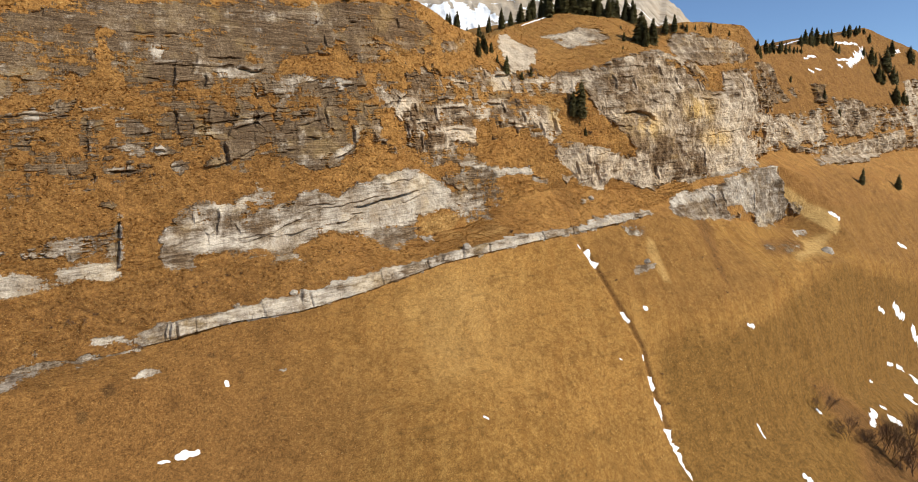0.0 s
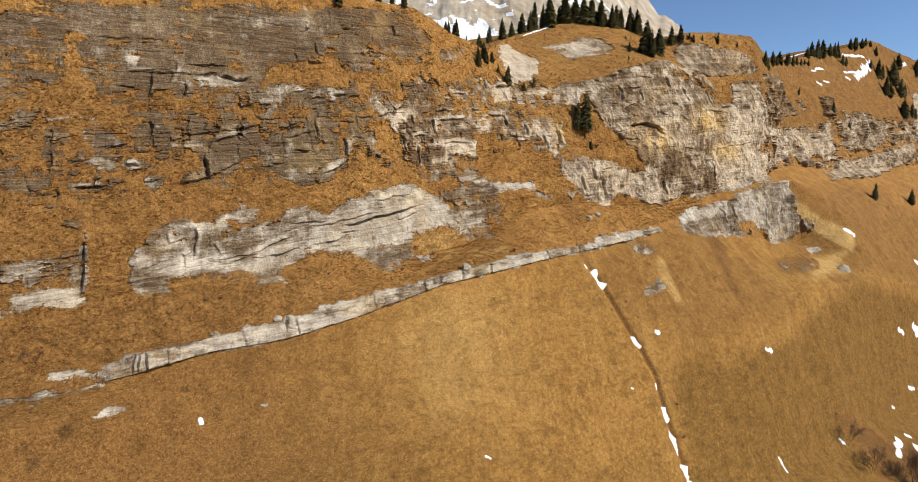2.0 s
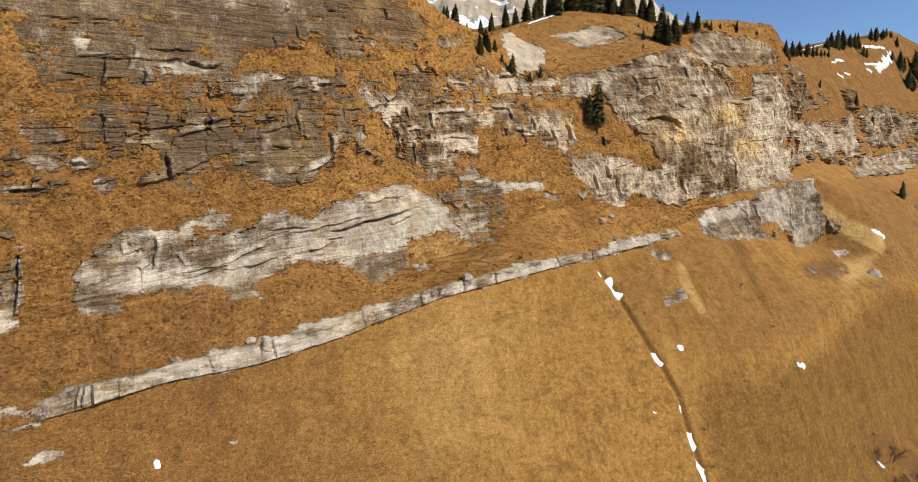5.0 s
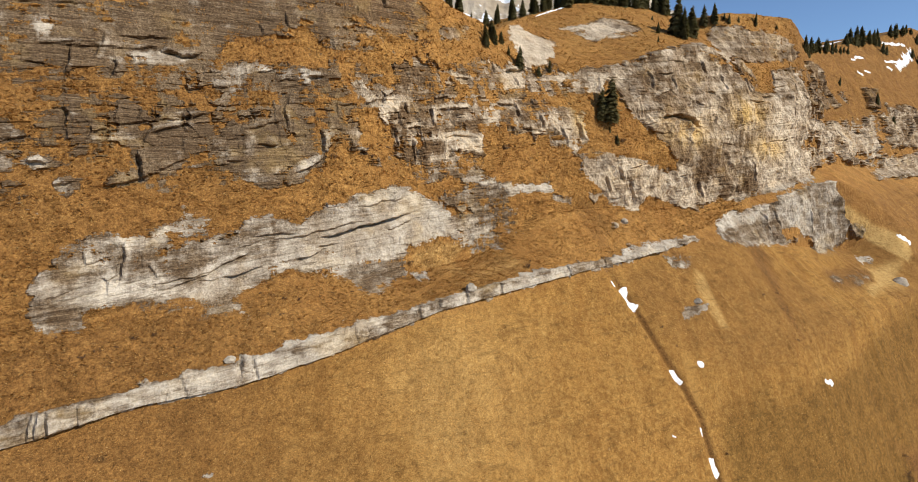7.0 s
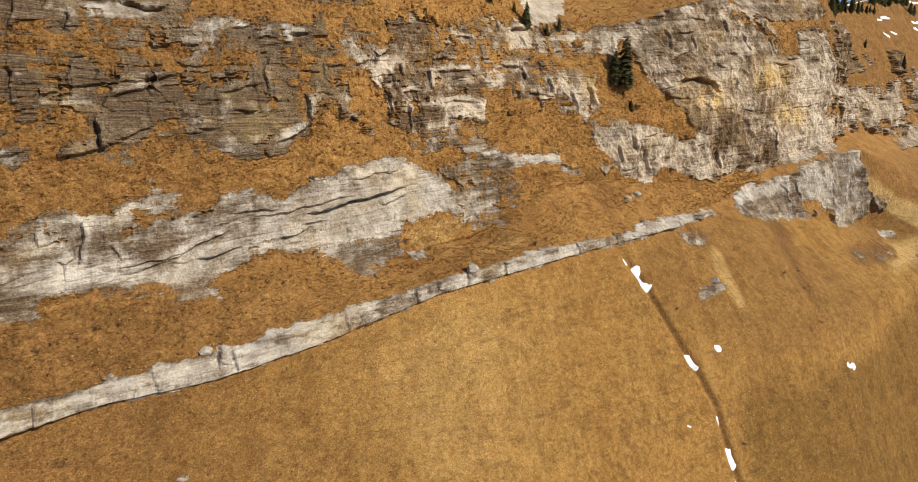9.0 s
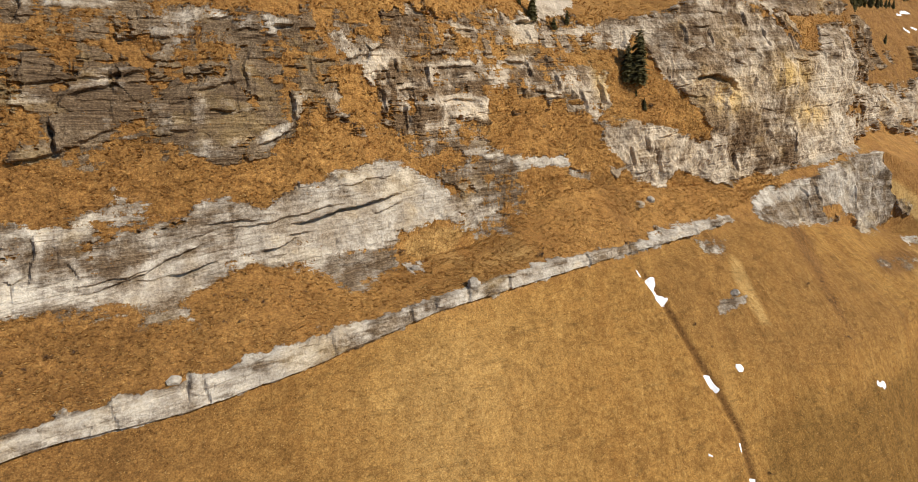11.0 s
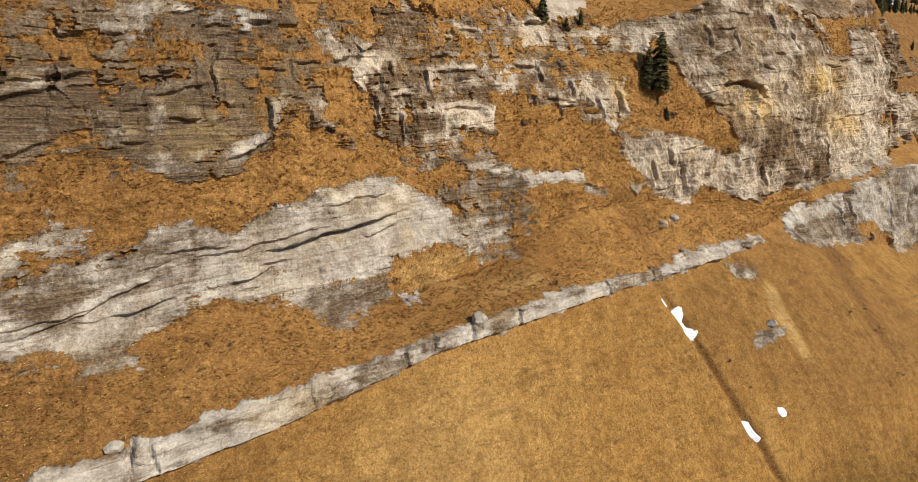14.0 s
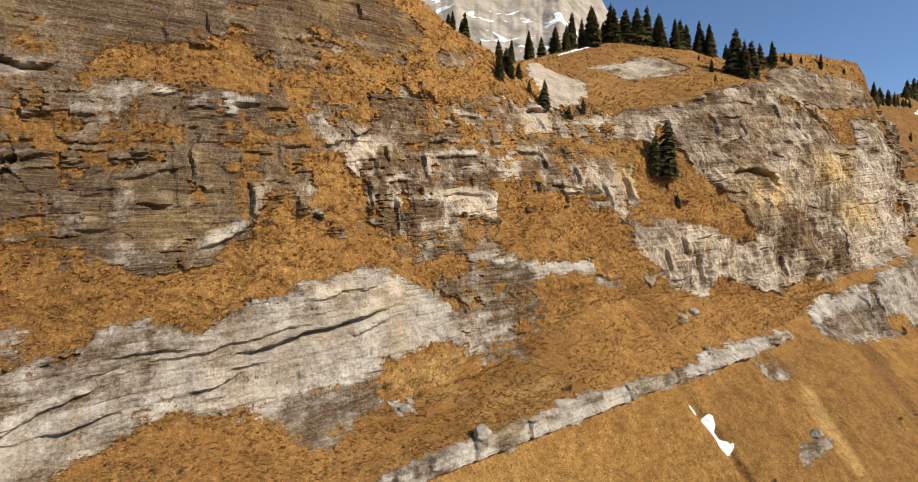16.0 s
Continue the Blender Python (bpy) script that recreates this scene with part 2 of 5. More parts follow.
# leaning ribs
zone([(62.9, 82), (87.1, 87.5), (132.1, 91.7), (129.7, 64.8), (98.6, 66.6), (97.3, 58.5), (75.7, 57.2), (74.8, 62.6), (63, 72.5)], 0.3, 0.42, soft=1)
zone([(63.8, 78.9), (71.1, 79), (79, 81.1), (79.8, 75.7), (71.8, 74.4), (66.1, 74.6)], 0.8, 0.5, soft=0.4)
zone([(67.5, 74.3), (73, 77.1), (75, 76), (69.9, 71), (68.1, 71.5)], 1.1, 0.95, soft=0.3, proud=0.4)
zone([(72.3, 73.1), (75.8, 70.6), (76.6, 65.3), (77, 61.3), (74.8, 61.9), (72.3, 68.4)], 1, 0.22, soft=0.25, proud=0.5)
zone([(75.3, 69.9), (79.7, 70.8), (79.1, 66), (75.2, 65.9)], 1, 0.65, soft=0.3)
zone([(79.2, 75.6), (81.8, 76.2), (80.7, 59.2), (78.2, 59.2), (78.1, 68)], 1, 0.28, soft=0.25, proud=0.5)
zone([(82.7, 75.9), (85.2, 76.5), (83.3, 58.5), (81.3, 59.2)], 1, 0.4, soft=0.25, proud=0.4)
zone([(74.2, 85.4), (84.9, 86.1), (85, 81.1), (78.7, 79), (74.4, 81.4)], 0.75, 0.25, soft=0.4)
zone([(85.6, 75.4), (93.7, 77.4), (100.4, 76.4), (99.2, 71.8), (85.6, 71.8)], 0.8, 0.4, soft=0.4)
zone([(85.2, 69), (97.3, 69.5), (96.9, 64.3), (84.6, 63.8)], 1.3, 0.88, soft=0.25, proud=0.6)
zone([(83.7, 64.1), (97.2, 64.3), (94.7, 58.5), (83.9, 58.5)], 0.75, 0.5)
zone([(86.9, 86.8), (96.1, 86.8), (96.7, 82.3), (87.8, 82.1)], 0.7, 0.7, soft=0.4)
zone([(96.1, 86.8), (120.6, 90.8), (111.8, 82), (104.7, 72), (98.4, 71), (95, 76)], 0.6, 0.45)
zone([(99, 74.8), (104.1, 75.9), (102.6, 70.4), (98.1, 70.2)], 1, 0.9, soft=0.3)
zone([(107.3, 80), (112.2, 77.9), (113.2, 72.4), (108.3, 71.4)], 0.95, 0.5, soft=0.3)
zone([(115.7, 75.7), (125.6, 77), (125, 72), (117.5, 71)], 1, 0.85, soft=0.3)
zone([(123.7, 76.9), (132.4, 77.3), (132.7, 69.8), (127.6, 64.8), (124.8, 68)], 0.9, 0.7, soft=0.3)
zone([(111.1, 87.5), (118.3, 88.7), (116.5, 84.5), (110.1, 83.5)], 1.3, 0.97, soft=0.25, proud=0.3)
zone([(124.5, 87.5), (132.9, 89.8), (138.1, 89.2), (135.2, 83.5), (132.2, 82.5), (129.4, 86)], 0.9, 0.8, soft=0.4)
zone([(99.3, 69.5), (112, 70.8), (122.7, 66.3), (122.5, 56.8), (102.4, 57), (97.3, 58.5)], -0.9, 0.3)
zone([(116.1, 82.4), (131.9, 82), (133.3, 79), (117.5, 77.1)], -0.6, 0.3)
zone([(57.7, 67.8), (62, 64.2), (67.8, 66.3), (74.5, 60.6), (72.6, 57.3), (55.9, 56.9), (55.6, 61.1)], -0.8, 0.3, soft=0.6)
# the grey lower cliff
zone([(4.3, 36.4), (4.9, 42.1), (7.7, 43.2), (9, 47.2), (13.9, 48.7), (18.5, 48.3), (23.3, 50.7), (26.5, 51.7), (31, 51.3), (31.1, 48.9), (27.2, 48.4), (24, 47.9), (23.4, 46.4), (29.8, 46.2), (31.3, 47.3), (35.3, 48.1), (37.1, 51.2), (41.7, 50.8), (42.2, 49.3), (47.8, 49.3), (50.3, 51.7), (57.2, 52.6), (60.8, 54.7), (69.4, 55.8), (76.8, 54.3), (82, 49.6), (86.9, 48.7), (87.2, 43.7), (74.3, 42.4), (71.1, 40.3), (72.3, 36.2), (62.7, 34.4), (56.8, 36.2), (51.2, 38.4), (44.5, 40.6), (41.7, 39.1), (36.7, 38.6), (35.2, 35.9), (26, 36.5), (20.9, 36.8), (16.2, 38.3), (10.9, 37.3), (10, 35), (7.2, 34.2), (4.6, 35.9)], 0.95, 0.66, soft=0.4)
zone([(44.1, 47), (54.7, 46.2), (60.1, 47.6), (68.9, 49.3), (81.2, 50.3), (86.2, 48), (85.8, 44.3), (72.9, 42.5), (68.8, 39.2), (59.3, 39.7), (52.1, 39.3), (44.7, 41.9), (42.2, 44.9)], 1.2, 0.98, soft=1.2)
zone([(58, 39.2), (72.6, 39.8), (72.5, 35.5), (62.3, 34.4), (57.1, 35.7)], 0.8, 0.42, soft=0.8)
zone([(4.6, 42.6), (8.6, 45.6), (10.3, 40.1), (10, 35), (5.3, 35.1)], 0.7, 0.32, soft=0.8)
zone([(10.7, 46.3), (15.2, 46.3), (29.6, 44.9), (29.4, 42.4), (22.1, 41.3), (11.9, 41.7)], 0.45, 0.38, soft=0.8)
zone([(5.6, 42.4), (11.1, 40.9), (21.9, 39), (32.1, 41.6), (43.6, 42.6), (43.4, 40.3), (35.6, 37.7), (24.3, 36.8), (10.9, 37.3), (5.5, 40)], 1, 0.8, soft=0.8)
zone([(27.8, 36.3), (32.4, 36.3), (35.3, 36.4), (34.7, 33.3), (27.5, 33.7)], 0.4, 0.6, soft=0.6)
zone([(17.7, 37.2), (26.1, 36.8), (25.9, 35), (18.3, 35)], 0.2, 0.5, soft=0.6)
zone([(72.7, 40.8), (81.7, 43.7), (91.1, 42), (84.9, 34.7), (75.2, 34.7), (72.4, 36.8)], -1.1, 0.5, soft=0.4)
zone([(82.4, 53), (92, 57.1), (104.2, 56.9), (106.8, 49.3), (106.2, 43.4), (93.7, 37.1), (91, 39.8), (87.4, 43), (86.3, 50.1)], 0.62, 0.42, soft=1.2)
zone([(100.6, 55.8), (110, 56.1), (119.2, 56.3), (118.5, 54), (104.2, 53.6)], 1, 0.95, soft=0.3, proud=0.5)
zone([(90.3, 57.7), (99.7, 57.7), (99.7, 56.3), (90, 56.4)], 1, 0.9, soft=0.3, proud=0.3)
zone([(73.9, 35.7), (77.7, 35.4), (75.9, 34.6), (73.1, 34.6)], 0.7, 0.6, soft=0.3)
zone([(-26.9, 37.3), (-20, 37), (-15.6, 34.8), (-14.4, 37.6), (-5.5, 37.7), (-4.6, 35.1), (-6.8, 33.7), (-10.8, 34.4), (-18.5, 32.9), (-23.8, 32.3), (-27.3, 32.4)], 1, 0.85, soft=0.4)
zone([(-26.6, 42.2), (-19.7, 41), (-13.9, 43.4), (-11, 43.8), (-5, 43.2), (-4.9, 38.3), (-12.4, 38.5), (-18, 39.1), (-26.6, 40.6)], 0.45, 0.65, soft=0.6)
zone([(-9.1, 43.6), (-3.2, 45.6), (-4.1, 34.5), (-5.5, 37.1)], 0.8, 0.35, soft=0.5)
# the pale buttress
zone([(135.8, 90), (150.8, 92.7), (158.7, 94.9), (166.7, 99.4), (185.6, 103.3), (195.1, 101.1), (214.1, 97.4), (221.5, 89.3), (226.9, 88.6), (251.5, 101.5), (259, 101.3), (259, 92.4), (259, 86.5), (257.2, 78.7), (244, 69), (250.6, 57.9), (241.3, 55.7), (236.1, 56.8), (222.6, 52.7), (209.5, 51.9), (201.2, 49.1), (186.4, 50.4), (177.7, 47.8), (172.9, 48), (167.3, 50.9), (154.3, 53), (151.6, 47.8), (147.3, 47.1), (145, 50.6), (139.3, 50.7), (135.5, 55), (129.2, 60), (129.7, 64.8), (140.7, 65), (152.5, 62.6), (162.6, 59.1), (164.2, 63.6), (159.1, 68.7), (150.7, 73.6), (147.3, 78.6), (147, 82.2), (144.8, 87.7), (134.6, 82.6)], 1.2, 0.62, soft=0.4)
zone([(151.2, 89.9), (182.5, 99.7), (178.4, 82), (164.6, 77.7), (153.1, 75.4), (148.5, 79.5)], 1.3, 0.45, soft=1.2)
zone([(183.4, 101.7), (198.1, 99.5), (216.2, 95.4), (219.6, 86.9), (190.6, 84.7), (181.2, 86)], 1.3, 0.5, soft=1)
zone([(157.2, 74.7), (166.9, 76.9), (176.8, 73.8), (175.1, 68.2), (165.1, 68.9), (159.3, 71.3)], 1.3, 0.8, soft=0.8)
zone([(205.4, 68), (255.2, 69.4), (248.9, 57.9), (225.6, 52.7), (215.6, 51.8), (209, 58)], 1.3, 0.85, soft=1)
zone([(161.7, 68.4), (207.4, 70.1), (207.8, 64.5), (167.3, 61.5)], 1.3, 0.3, soft=1.2)
zone([(172.3, 64.6), (204.4, 64.1), (206, 52), (193, 50.3), (188.5, 58.1), (180.8, 56.3), (177.8, 50.7)], 1.3, 0.35, soft=0.8)
zone([(153.5, 56.5), (175.2, 57.3), (177.7, 47.8), (167.7, 50), (154.3, 53)], 1.3, 0.8, soft=0.8)
zone([(134.9, 63.3), (149.8, 65.1), (155.6, 58.3), (151.6, 47.8), (140.2, 50.7), (135.5, 56.7)], 1.3, 0.8, soft=0.6, proud=0.5)
zone([(140.9, 89.4), (146.6, 89.6), (141.2, 82.9), (136.5, 82.7)], 1.3, 0.9, soft=0.5)
zone([(228.5, 96.7), (249.3, 101.3), (250.3, 87.3), (253.4, 80.8), (232.3, 81.6), (225.9, 89.7)], 1.3, 0.62, soft=0.8)
# sunlit column: the brightness of the sun on it is put into the paleness
zone([(217.3, 84.7), (225.7, 84.3), (224.9, 70.6), (217, 70.4)], 1.3, 0.9, soft=0.8)
zone([(134.4, 81.7), (142.9, 75.1), (148.7, 75.3), (157, 72.1), (163.7, 64.4), (166.5, 59.1), (152.1, 63.1), (137, 65.7), (132.7, 69.8)], -1.1, 0.4, soft=0.4)
zone([(185.5, 100.4), (194.1, 99.4), (212.1, 95.8), (223.7, 89.5), (221.8, 87.1), (209.3, 88.2), (203.3, 92.9)], -0.35, 0.4, soft=0.4)
# bare rock on the grassy dome
zone([(212.6, 114.2), (217.7, 115.2), (245.2, 115.1), (251.3, 113.5), (259, 107.6), (250.6, 103.8), (233.6, 103), (217.3, 98.9), (196.6, 100.3)], 1, 0.5)
zone([(126.7, 105), (136.8, 109.8), (136, 104), (144.8, 103.7), (133.1, 95), (124.7, 91.2), (120.3, 90.3), (121.4, 95.9)], 1.3, 0.97, soft=0.4, proud=0.4)
zone([(150.7, 109.7), (162.8, 113.5), (177.9, 115.6), (175.5, 109.6), (168.4, 104.9), (162.7, 105.2), (153, 103.4), (152.3, 106.8)], 0.9, 0.62, soft=0.5)
zone([(158.6, 111), (169.7, 113.9), (163.6, 106.4), (154.6, 104)], 1.1, 0.97, soft=0.5)
# the streaked low cliff
zone([(183.4, 42.1), (193.3, 45.5), (206.4, 47), (226.8, 50.6), (236.9, 53.6), (256, 55.6), (258.1, 48.8), (259, 32.9), (249.7, 28.2), (235.3, 29.4), (232.2, 35.6), (219.4, 33.4), (199.5, 34.9), (180.3, 37.2)], 1.2, 0.5, soft=0.4)
zone([(180.1, 39.7), (202.6, 41.3), (205.2, 35.4), (182, 36.3)], 1, 0.22, soft=0.8)
zone([(183.4, 42.1), (192.8, 44.5), (219.7, 45.1), (218.8, 43.1), (200.1, 42.3), (183.2, 40.4)], 1.2, 0.92, soft=0.4, proud=0.4)
zone([(222.9, 49.6), (236.8, 51.5), (236.7, 38.6), (230.5, 36.8), (223, 41.3)], 1.2, 0.75, soft=0.8)
zone([(218.5, 38.5), (225.9, 39.1), (235.6, 34.4), (219.9, 34.4)], -0.5, 0.5, soft=0.4)
zone([(262.8, 39.2), (269.8, 37.7), (266.5, 32.8), (261.2, 32.9)], 0.7, 0.4, soft=0.4)
zone([(259.8, 26.2), (264.7, 27.1), (262.3, 24.4), (253.3, 24)], 0.8, 0.85, soft=0.3)
zone([(219.8, 24.1), (252.4, 22.7), (243.5, 20.3), (218.1, 21.1)], 0.1, 0.35)
zone([(130.5, 35.2), (137.4, 38.3), (147.2, 39.3), (162.1, 39.2), (160.8, 38), (144.1, 35.7), (130.1, 34.5)], 0.8, 0.8, soft=0.4)
zone([(148.3, 34.7), (159.7, 34.4), (156.5, 32), (149, 32.2)], 0.5, 0.5, soft=0.4)
zone([(140.7, 22.2), (146.7, 23.2), (153.7, 23.6), (150.9, 22.1), (139.9, 20.2)], 1, 0.65, soft=0.3, proud=0.5)
zone([(137.1, 45.1), (144.8, 45.6), (141.1, 43.4), (136.3, 42.9)], 0.9, 0.8, soft=0.3, proud=0.4)
zone([(130.9, 53.4), (136.8, 53), (134.2, 50.5)], 0.8, 0.8, soft=0.3)
zone([(118.5, 52.9), (126.5, 52.2), (126.5, 50.3), (120.3, 50.8)], 0.5, 0.7, soft=0.3)
# crags of the far shoulder
zone([(263.2, 78), (303.6, 83), (328.9, 80.8), (327.2, 67.8), (287.8, 68.6), (263.8, 66.7)], 1, 0.75, soft=0.8)
zone([(352.9, 93.7), (383.6, 95.5), (413.3, 89.7), (398.7, 78), (364.5, 73.5), (350.4, 83.3)], 1, 0.5, soft=0.8)
zone([(315.5, 59.7), (355.9, 66.5), (406.1, 72.7), (445.6, 79.4), (443.4, 67.6), (375.7, 58), (309.7, 55.1)], 1.1, 0.6, soft=0.8, proud=0.8)
zone([(337.4, 101.5), (350.6, 102.4), (340.2, 89.6), (331.9, 90.9)], 1.3, 0.1, soft=0.6, proud=1.5)
zone([(307.1, 98.3), (325.2, 98.9), (315.5, 92.3)], 0.7, 0.6, soft=0.6)
zone([(472.7, 113.6), (538.9, 123.5), (499.2, 76.8), (451.6, 81.6)], 1, 0.7, soft=0.8)
zone([(411.3, 85.9), (455.7, 89.7), (452.5, 82.8), (413.2, 80.3)], 0.8, 0.5, soft=0.8)
zone([(270.1, 107.5), (295.1, 109.5), (306.2, 91.1), (264.3, 80.9), (257.9, 87.5)], 0.8, 0.35, soft=0.8)
zone([(-3.2, 15.6), (-0.9, 15.6), (1.9, 14.4), (-0.3, 13.9)], 0.8, 0.75, soft=0.3)
zone([(24.2, 11.6), (26.6, 11.1), (26.3, 10.4), (24.3, 10.7)], 0.8, 0.75, soft=0.3)
zone([(-10.2, 22.6), (-4.1, 22.5), (-4.2, 21.3), (-9.8, 21.1)], 0.8, 0.75, soft=0.3)
zone([(-27.9, 18.5), (-24.6, 18.3), (-19.4, 19.6), (-15.7, 19.9), (-15.3, 18.2), (-20.9, 17.5), (-27.5, 17.8)], 0.5, 0.55, soft=0.3)
zone([(-15.7, 19.3), (-1.7, 19.9), (-1.2, 18.8), (-13.9, 18)], 0.45, 0.5, soft=0.3)
zone([(-0.5, 21.2), (2.3, 22.4), (5.2, 23.1), (5.2, 20.6), (0.7, 19.9)], 0.8, 0.75, soft=0.3)

crack([(52.1, 46), (57.3, 46.6), (60.1, 47.6), (65.7, 48.2), (73.3, 49.8)], 2.2)
crack([(43, 46.2), (47.4, 46.4), (53, 47.6), (60.2, 48.8)], 0.7)
crack([(45.9, 41.9), (49.9, 42.3), (51.7, 43.1)], 1.1)
crack([(50.5, 44), (54.5, 44.4)], 0.7)
crack([(23.2, 39.2), (26.4, 40.1), (29.2, 40.9), (31.7, 42.2), (37.4, 44.3)], 0.8)
crack([(15.8, 41.4), (16.2, 43.4), (16.6, 45.7), (16.8, 47)], 1)
crack([(13.8, 39.6), (14.1, 41.4), (15.3, 42.2)], 0.6)
crack([(5.5, 39.5), (8.9, 40.5)], 0.4)
crack([(10.2, 76.4), (10.8, 79.1), (11.1, 81.2)], 1.3)
crack([(16.9, 76.7), (17.8, 78.4), (17.6, 79.9)], 1.3)
crack([(14.2, 79.7), (15.6, 82.2), (16.1, 84.3)], 0.7)
crack([(8.8, 81.4), (15.2, 82.2), (21.1, 82.2), (25.1, 83)], 0.6)
crack([(25.5, 82.4), (28.8, 81.9), (31.7, 82.5)], 1.8)
crack([(28.8, 75.3), (32, 75.8)], 1.1)
crack([(23.5, 69), (26.2, 69.1), (29.1, 70.1)], 0.9)
crack([(22, 66.3), (23.8, 67.1), (28, 68.5), (29, 69.6), (32, 70.8)], 1.1)
crack([(12.7, 65), (13.5, 66.4), (15.9, 67.2)], 0.8)
crack([(9.8, 67.2), (10.3, 69.1), (10, 70.3)], 1.3)
crack([(9.9, 64.8), (10.2, 66.7)], 0.9)
crack([(20.5, 69.3), (21.1, 70.6)], 0.9)
crack([(21, 64.6), (21.7, 66.3)], 1.1)
crack([(20.5, 58.2), (20.1, 60.3), (20, 62.8)], 2)
crack([(15.2, 57), (18, 57.9), (20.5, 58.4)], 1.3)
crack([(22.8, 59.8), (27.4, 61.7)], 0.8)
crack([(4.6, 60.9), (6.7, 61.1)], 1.3)
crack([(7.5, 57.3), (10.3, 57.7)], 0.9)
crack([(47, 68.6), (46.9, 72.6), (48.1, 75.1)], 1)
crack([(54.4, 63.5), (54.4, 66.5), (54, 68.3)], 1.1)
crack([(47.7, 59.3), (52, 61.1), (54.7, 63.2)], 0.9)
crack([(56, 68.6), (59.9, 68.8)], 0.7)
crack([(52.4, 79.7), (56, 80.3)], 1.1)
crack([(69.6, 74.9), (70.8, 77), (73.3, 78.8)], 1)
crack([(65.5, 75.2), (68, 76.1)], 0.9)
crack([(75.8, 70), (79.1, 70.4)], 0.7)
crack([(85.9, 68), (90.2, 68.9), (93.5, 68.6)], 1)
crack([(85.4, 75.1), (95, 76)], 0.7)
crack([(111.4, 88), (118.5, 89.3)], 1.8)
crack([(130.8, 68.9), (130.8, 72.2), (130.5, 73.9)], 1.3)
crack([(111.1, 71.5), (115.7, 70.9)], 0.9)
crack([(140.3, 83.7), (143.2, 88.5)], 0.9)
crack([(152.7, 73.7), (156.3, 74.5)], 0.9)
crack([(159.6, 76.4), (165.6, 77.3), (171.3, 76.6), (176.7, 74.3)], 2.6)
crack([(213.6, 86.3), (224, 87.5)], 2)
crack([(250.2, 85.1), (254.2, 90.1)], 1.2)
crack([(267.4, 89), (268.3, 92)], 1.2)
crack([(185.7, 75.1), (187.1, 77.9)], 1)
crack([(184.3, 86.2), (186.9, 85.9)], 0.8)
crack([(-7.6, 65), (-7.2, 67.5)], 1.1)
crack([(-7.9, 59.4), (-7.4, 63.1)], 1.2)
crack([(-7.2, 54.1), (-6.7, 56.9)], 1.1)
crack([(-3.9, 56.5), (0.5, 56.8)], 1.4)
crack([(-4.3, 35.7), (-3.8, 39.4), (-3.3, 43.1), (-3.1, 49.3)], 2.2)
crack([(-12.4, 69.9), (-11.7, 71.9)], 0.9)
crack([(-21.9, 67.6), (-12.3, 68.9)], 0.8)
crack([(32.5, 24.7), (33.3, 27.7)], 1.3)
crack([(4, 21.2), (4.4, 24)], 1.3)
crack([(51.6, 29.8), (52.4, 31.3)], 0.9)
crack([(72.8, 30.8), (73.4, 32.4)], 0.9)
crack([(3, 20.9), (3.7, 24)], 1.3)
crack([(5.4, 20.9), (5.5, 24.3)], 1.3)
crack([(-19.3, 20.6), (-19, 21.9)], 1.5)
crack([(323.4, 67.7), (329, 72)], 1.2)
crack([(368.6, 75.3), (378, 86.3)], 1.5)
crack([(344.4, 62.4), (360.2, 66.6)], 1.5)
crack([(59.2, 74.1), (63.4, 75)], 0.9)
crack([(62.6, 64.3), (64.7, 63.4)], 0.8)
crack([(76.1, 73.3), (76, 76)], 0.9)
crack([(83.1, 71), (83.4, 75.2)], 1)
crack([(72.4, 65.2), (72.3, 69.8)], 0.9)
crack([(77.1, 61.9), (76.8, 67.3)], 0.9)
crack([(92.6, 84.1), (97.1, 84.1)], 0.8)
crack([(88.8, 78.6), (85.1, 77.9)], 0.9)
crack([(104.8, 78.2), (110.3, 77.8)], 1)
crack([(110.6, 74.6), (110.6, 78.6)], 0.9)
crack([(118.7, 71.8), (117.6, 75.7)], 0.9)
crack([(125.4, 67.2), (124.6, 72)], 0.9)
crack([(143.9, 56.6), (141.8, 60.8)], 0.9)
crack([(139.9, 53.3), (137.3, 58.3)], 0.9)
crack([(149.5, 51.3), (146.7, 56.6)], 0.9)
crack([(183.7, 92), (182.7, 96.7)], 0.8)
crack([(193.3, 86.9), (192.8, 92.8)], 0.8)
crack([(207.6, 88.1), (207.7, 93.4)], 1)
crack([(159, 82.7), (164.4, 84.9)], 0.8)
crack([(168.5, 86.1), (168.7, 89.8)], 0.8)
crack([(211, 69.2), (235.8, 72.7)], 0.7)
crack([(209, 56), (207.2, 64.1)], 0.8)
crack([(180.8, 50.6), (178.9, 56.3)], 0.7)
crack([(241.3, 90.9), (241.6, 95.6)], 1)
crack([(218.5, 39.5), (216.7, 45.7)], 0.6)
crack([(211.1, 38.9), (208.6, 44.9)], 0.6)
crack([(236.2, 36.5), (236.6, 45)], 0.6)
crack([(11.3, 44.4), (11.1, 46.2)], 0.6)
crack([(21.3, 41.4), (20.2, 43.4)], 0.5)
crack([(60.5, 51.9), (72.1, 53.4)], 0.6)
crack([(6.6, 81.5), (12.4, 82.5)], 0.6)
crack([(42.2, 79.8), (45.6, 80.8)], 0.7)
crack([(39.3, 68.2), (46, 70)], 0.8)

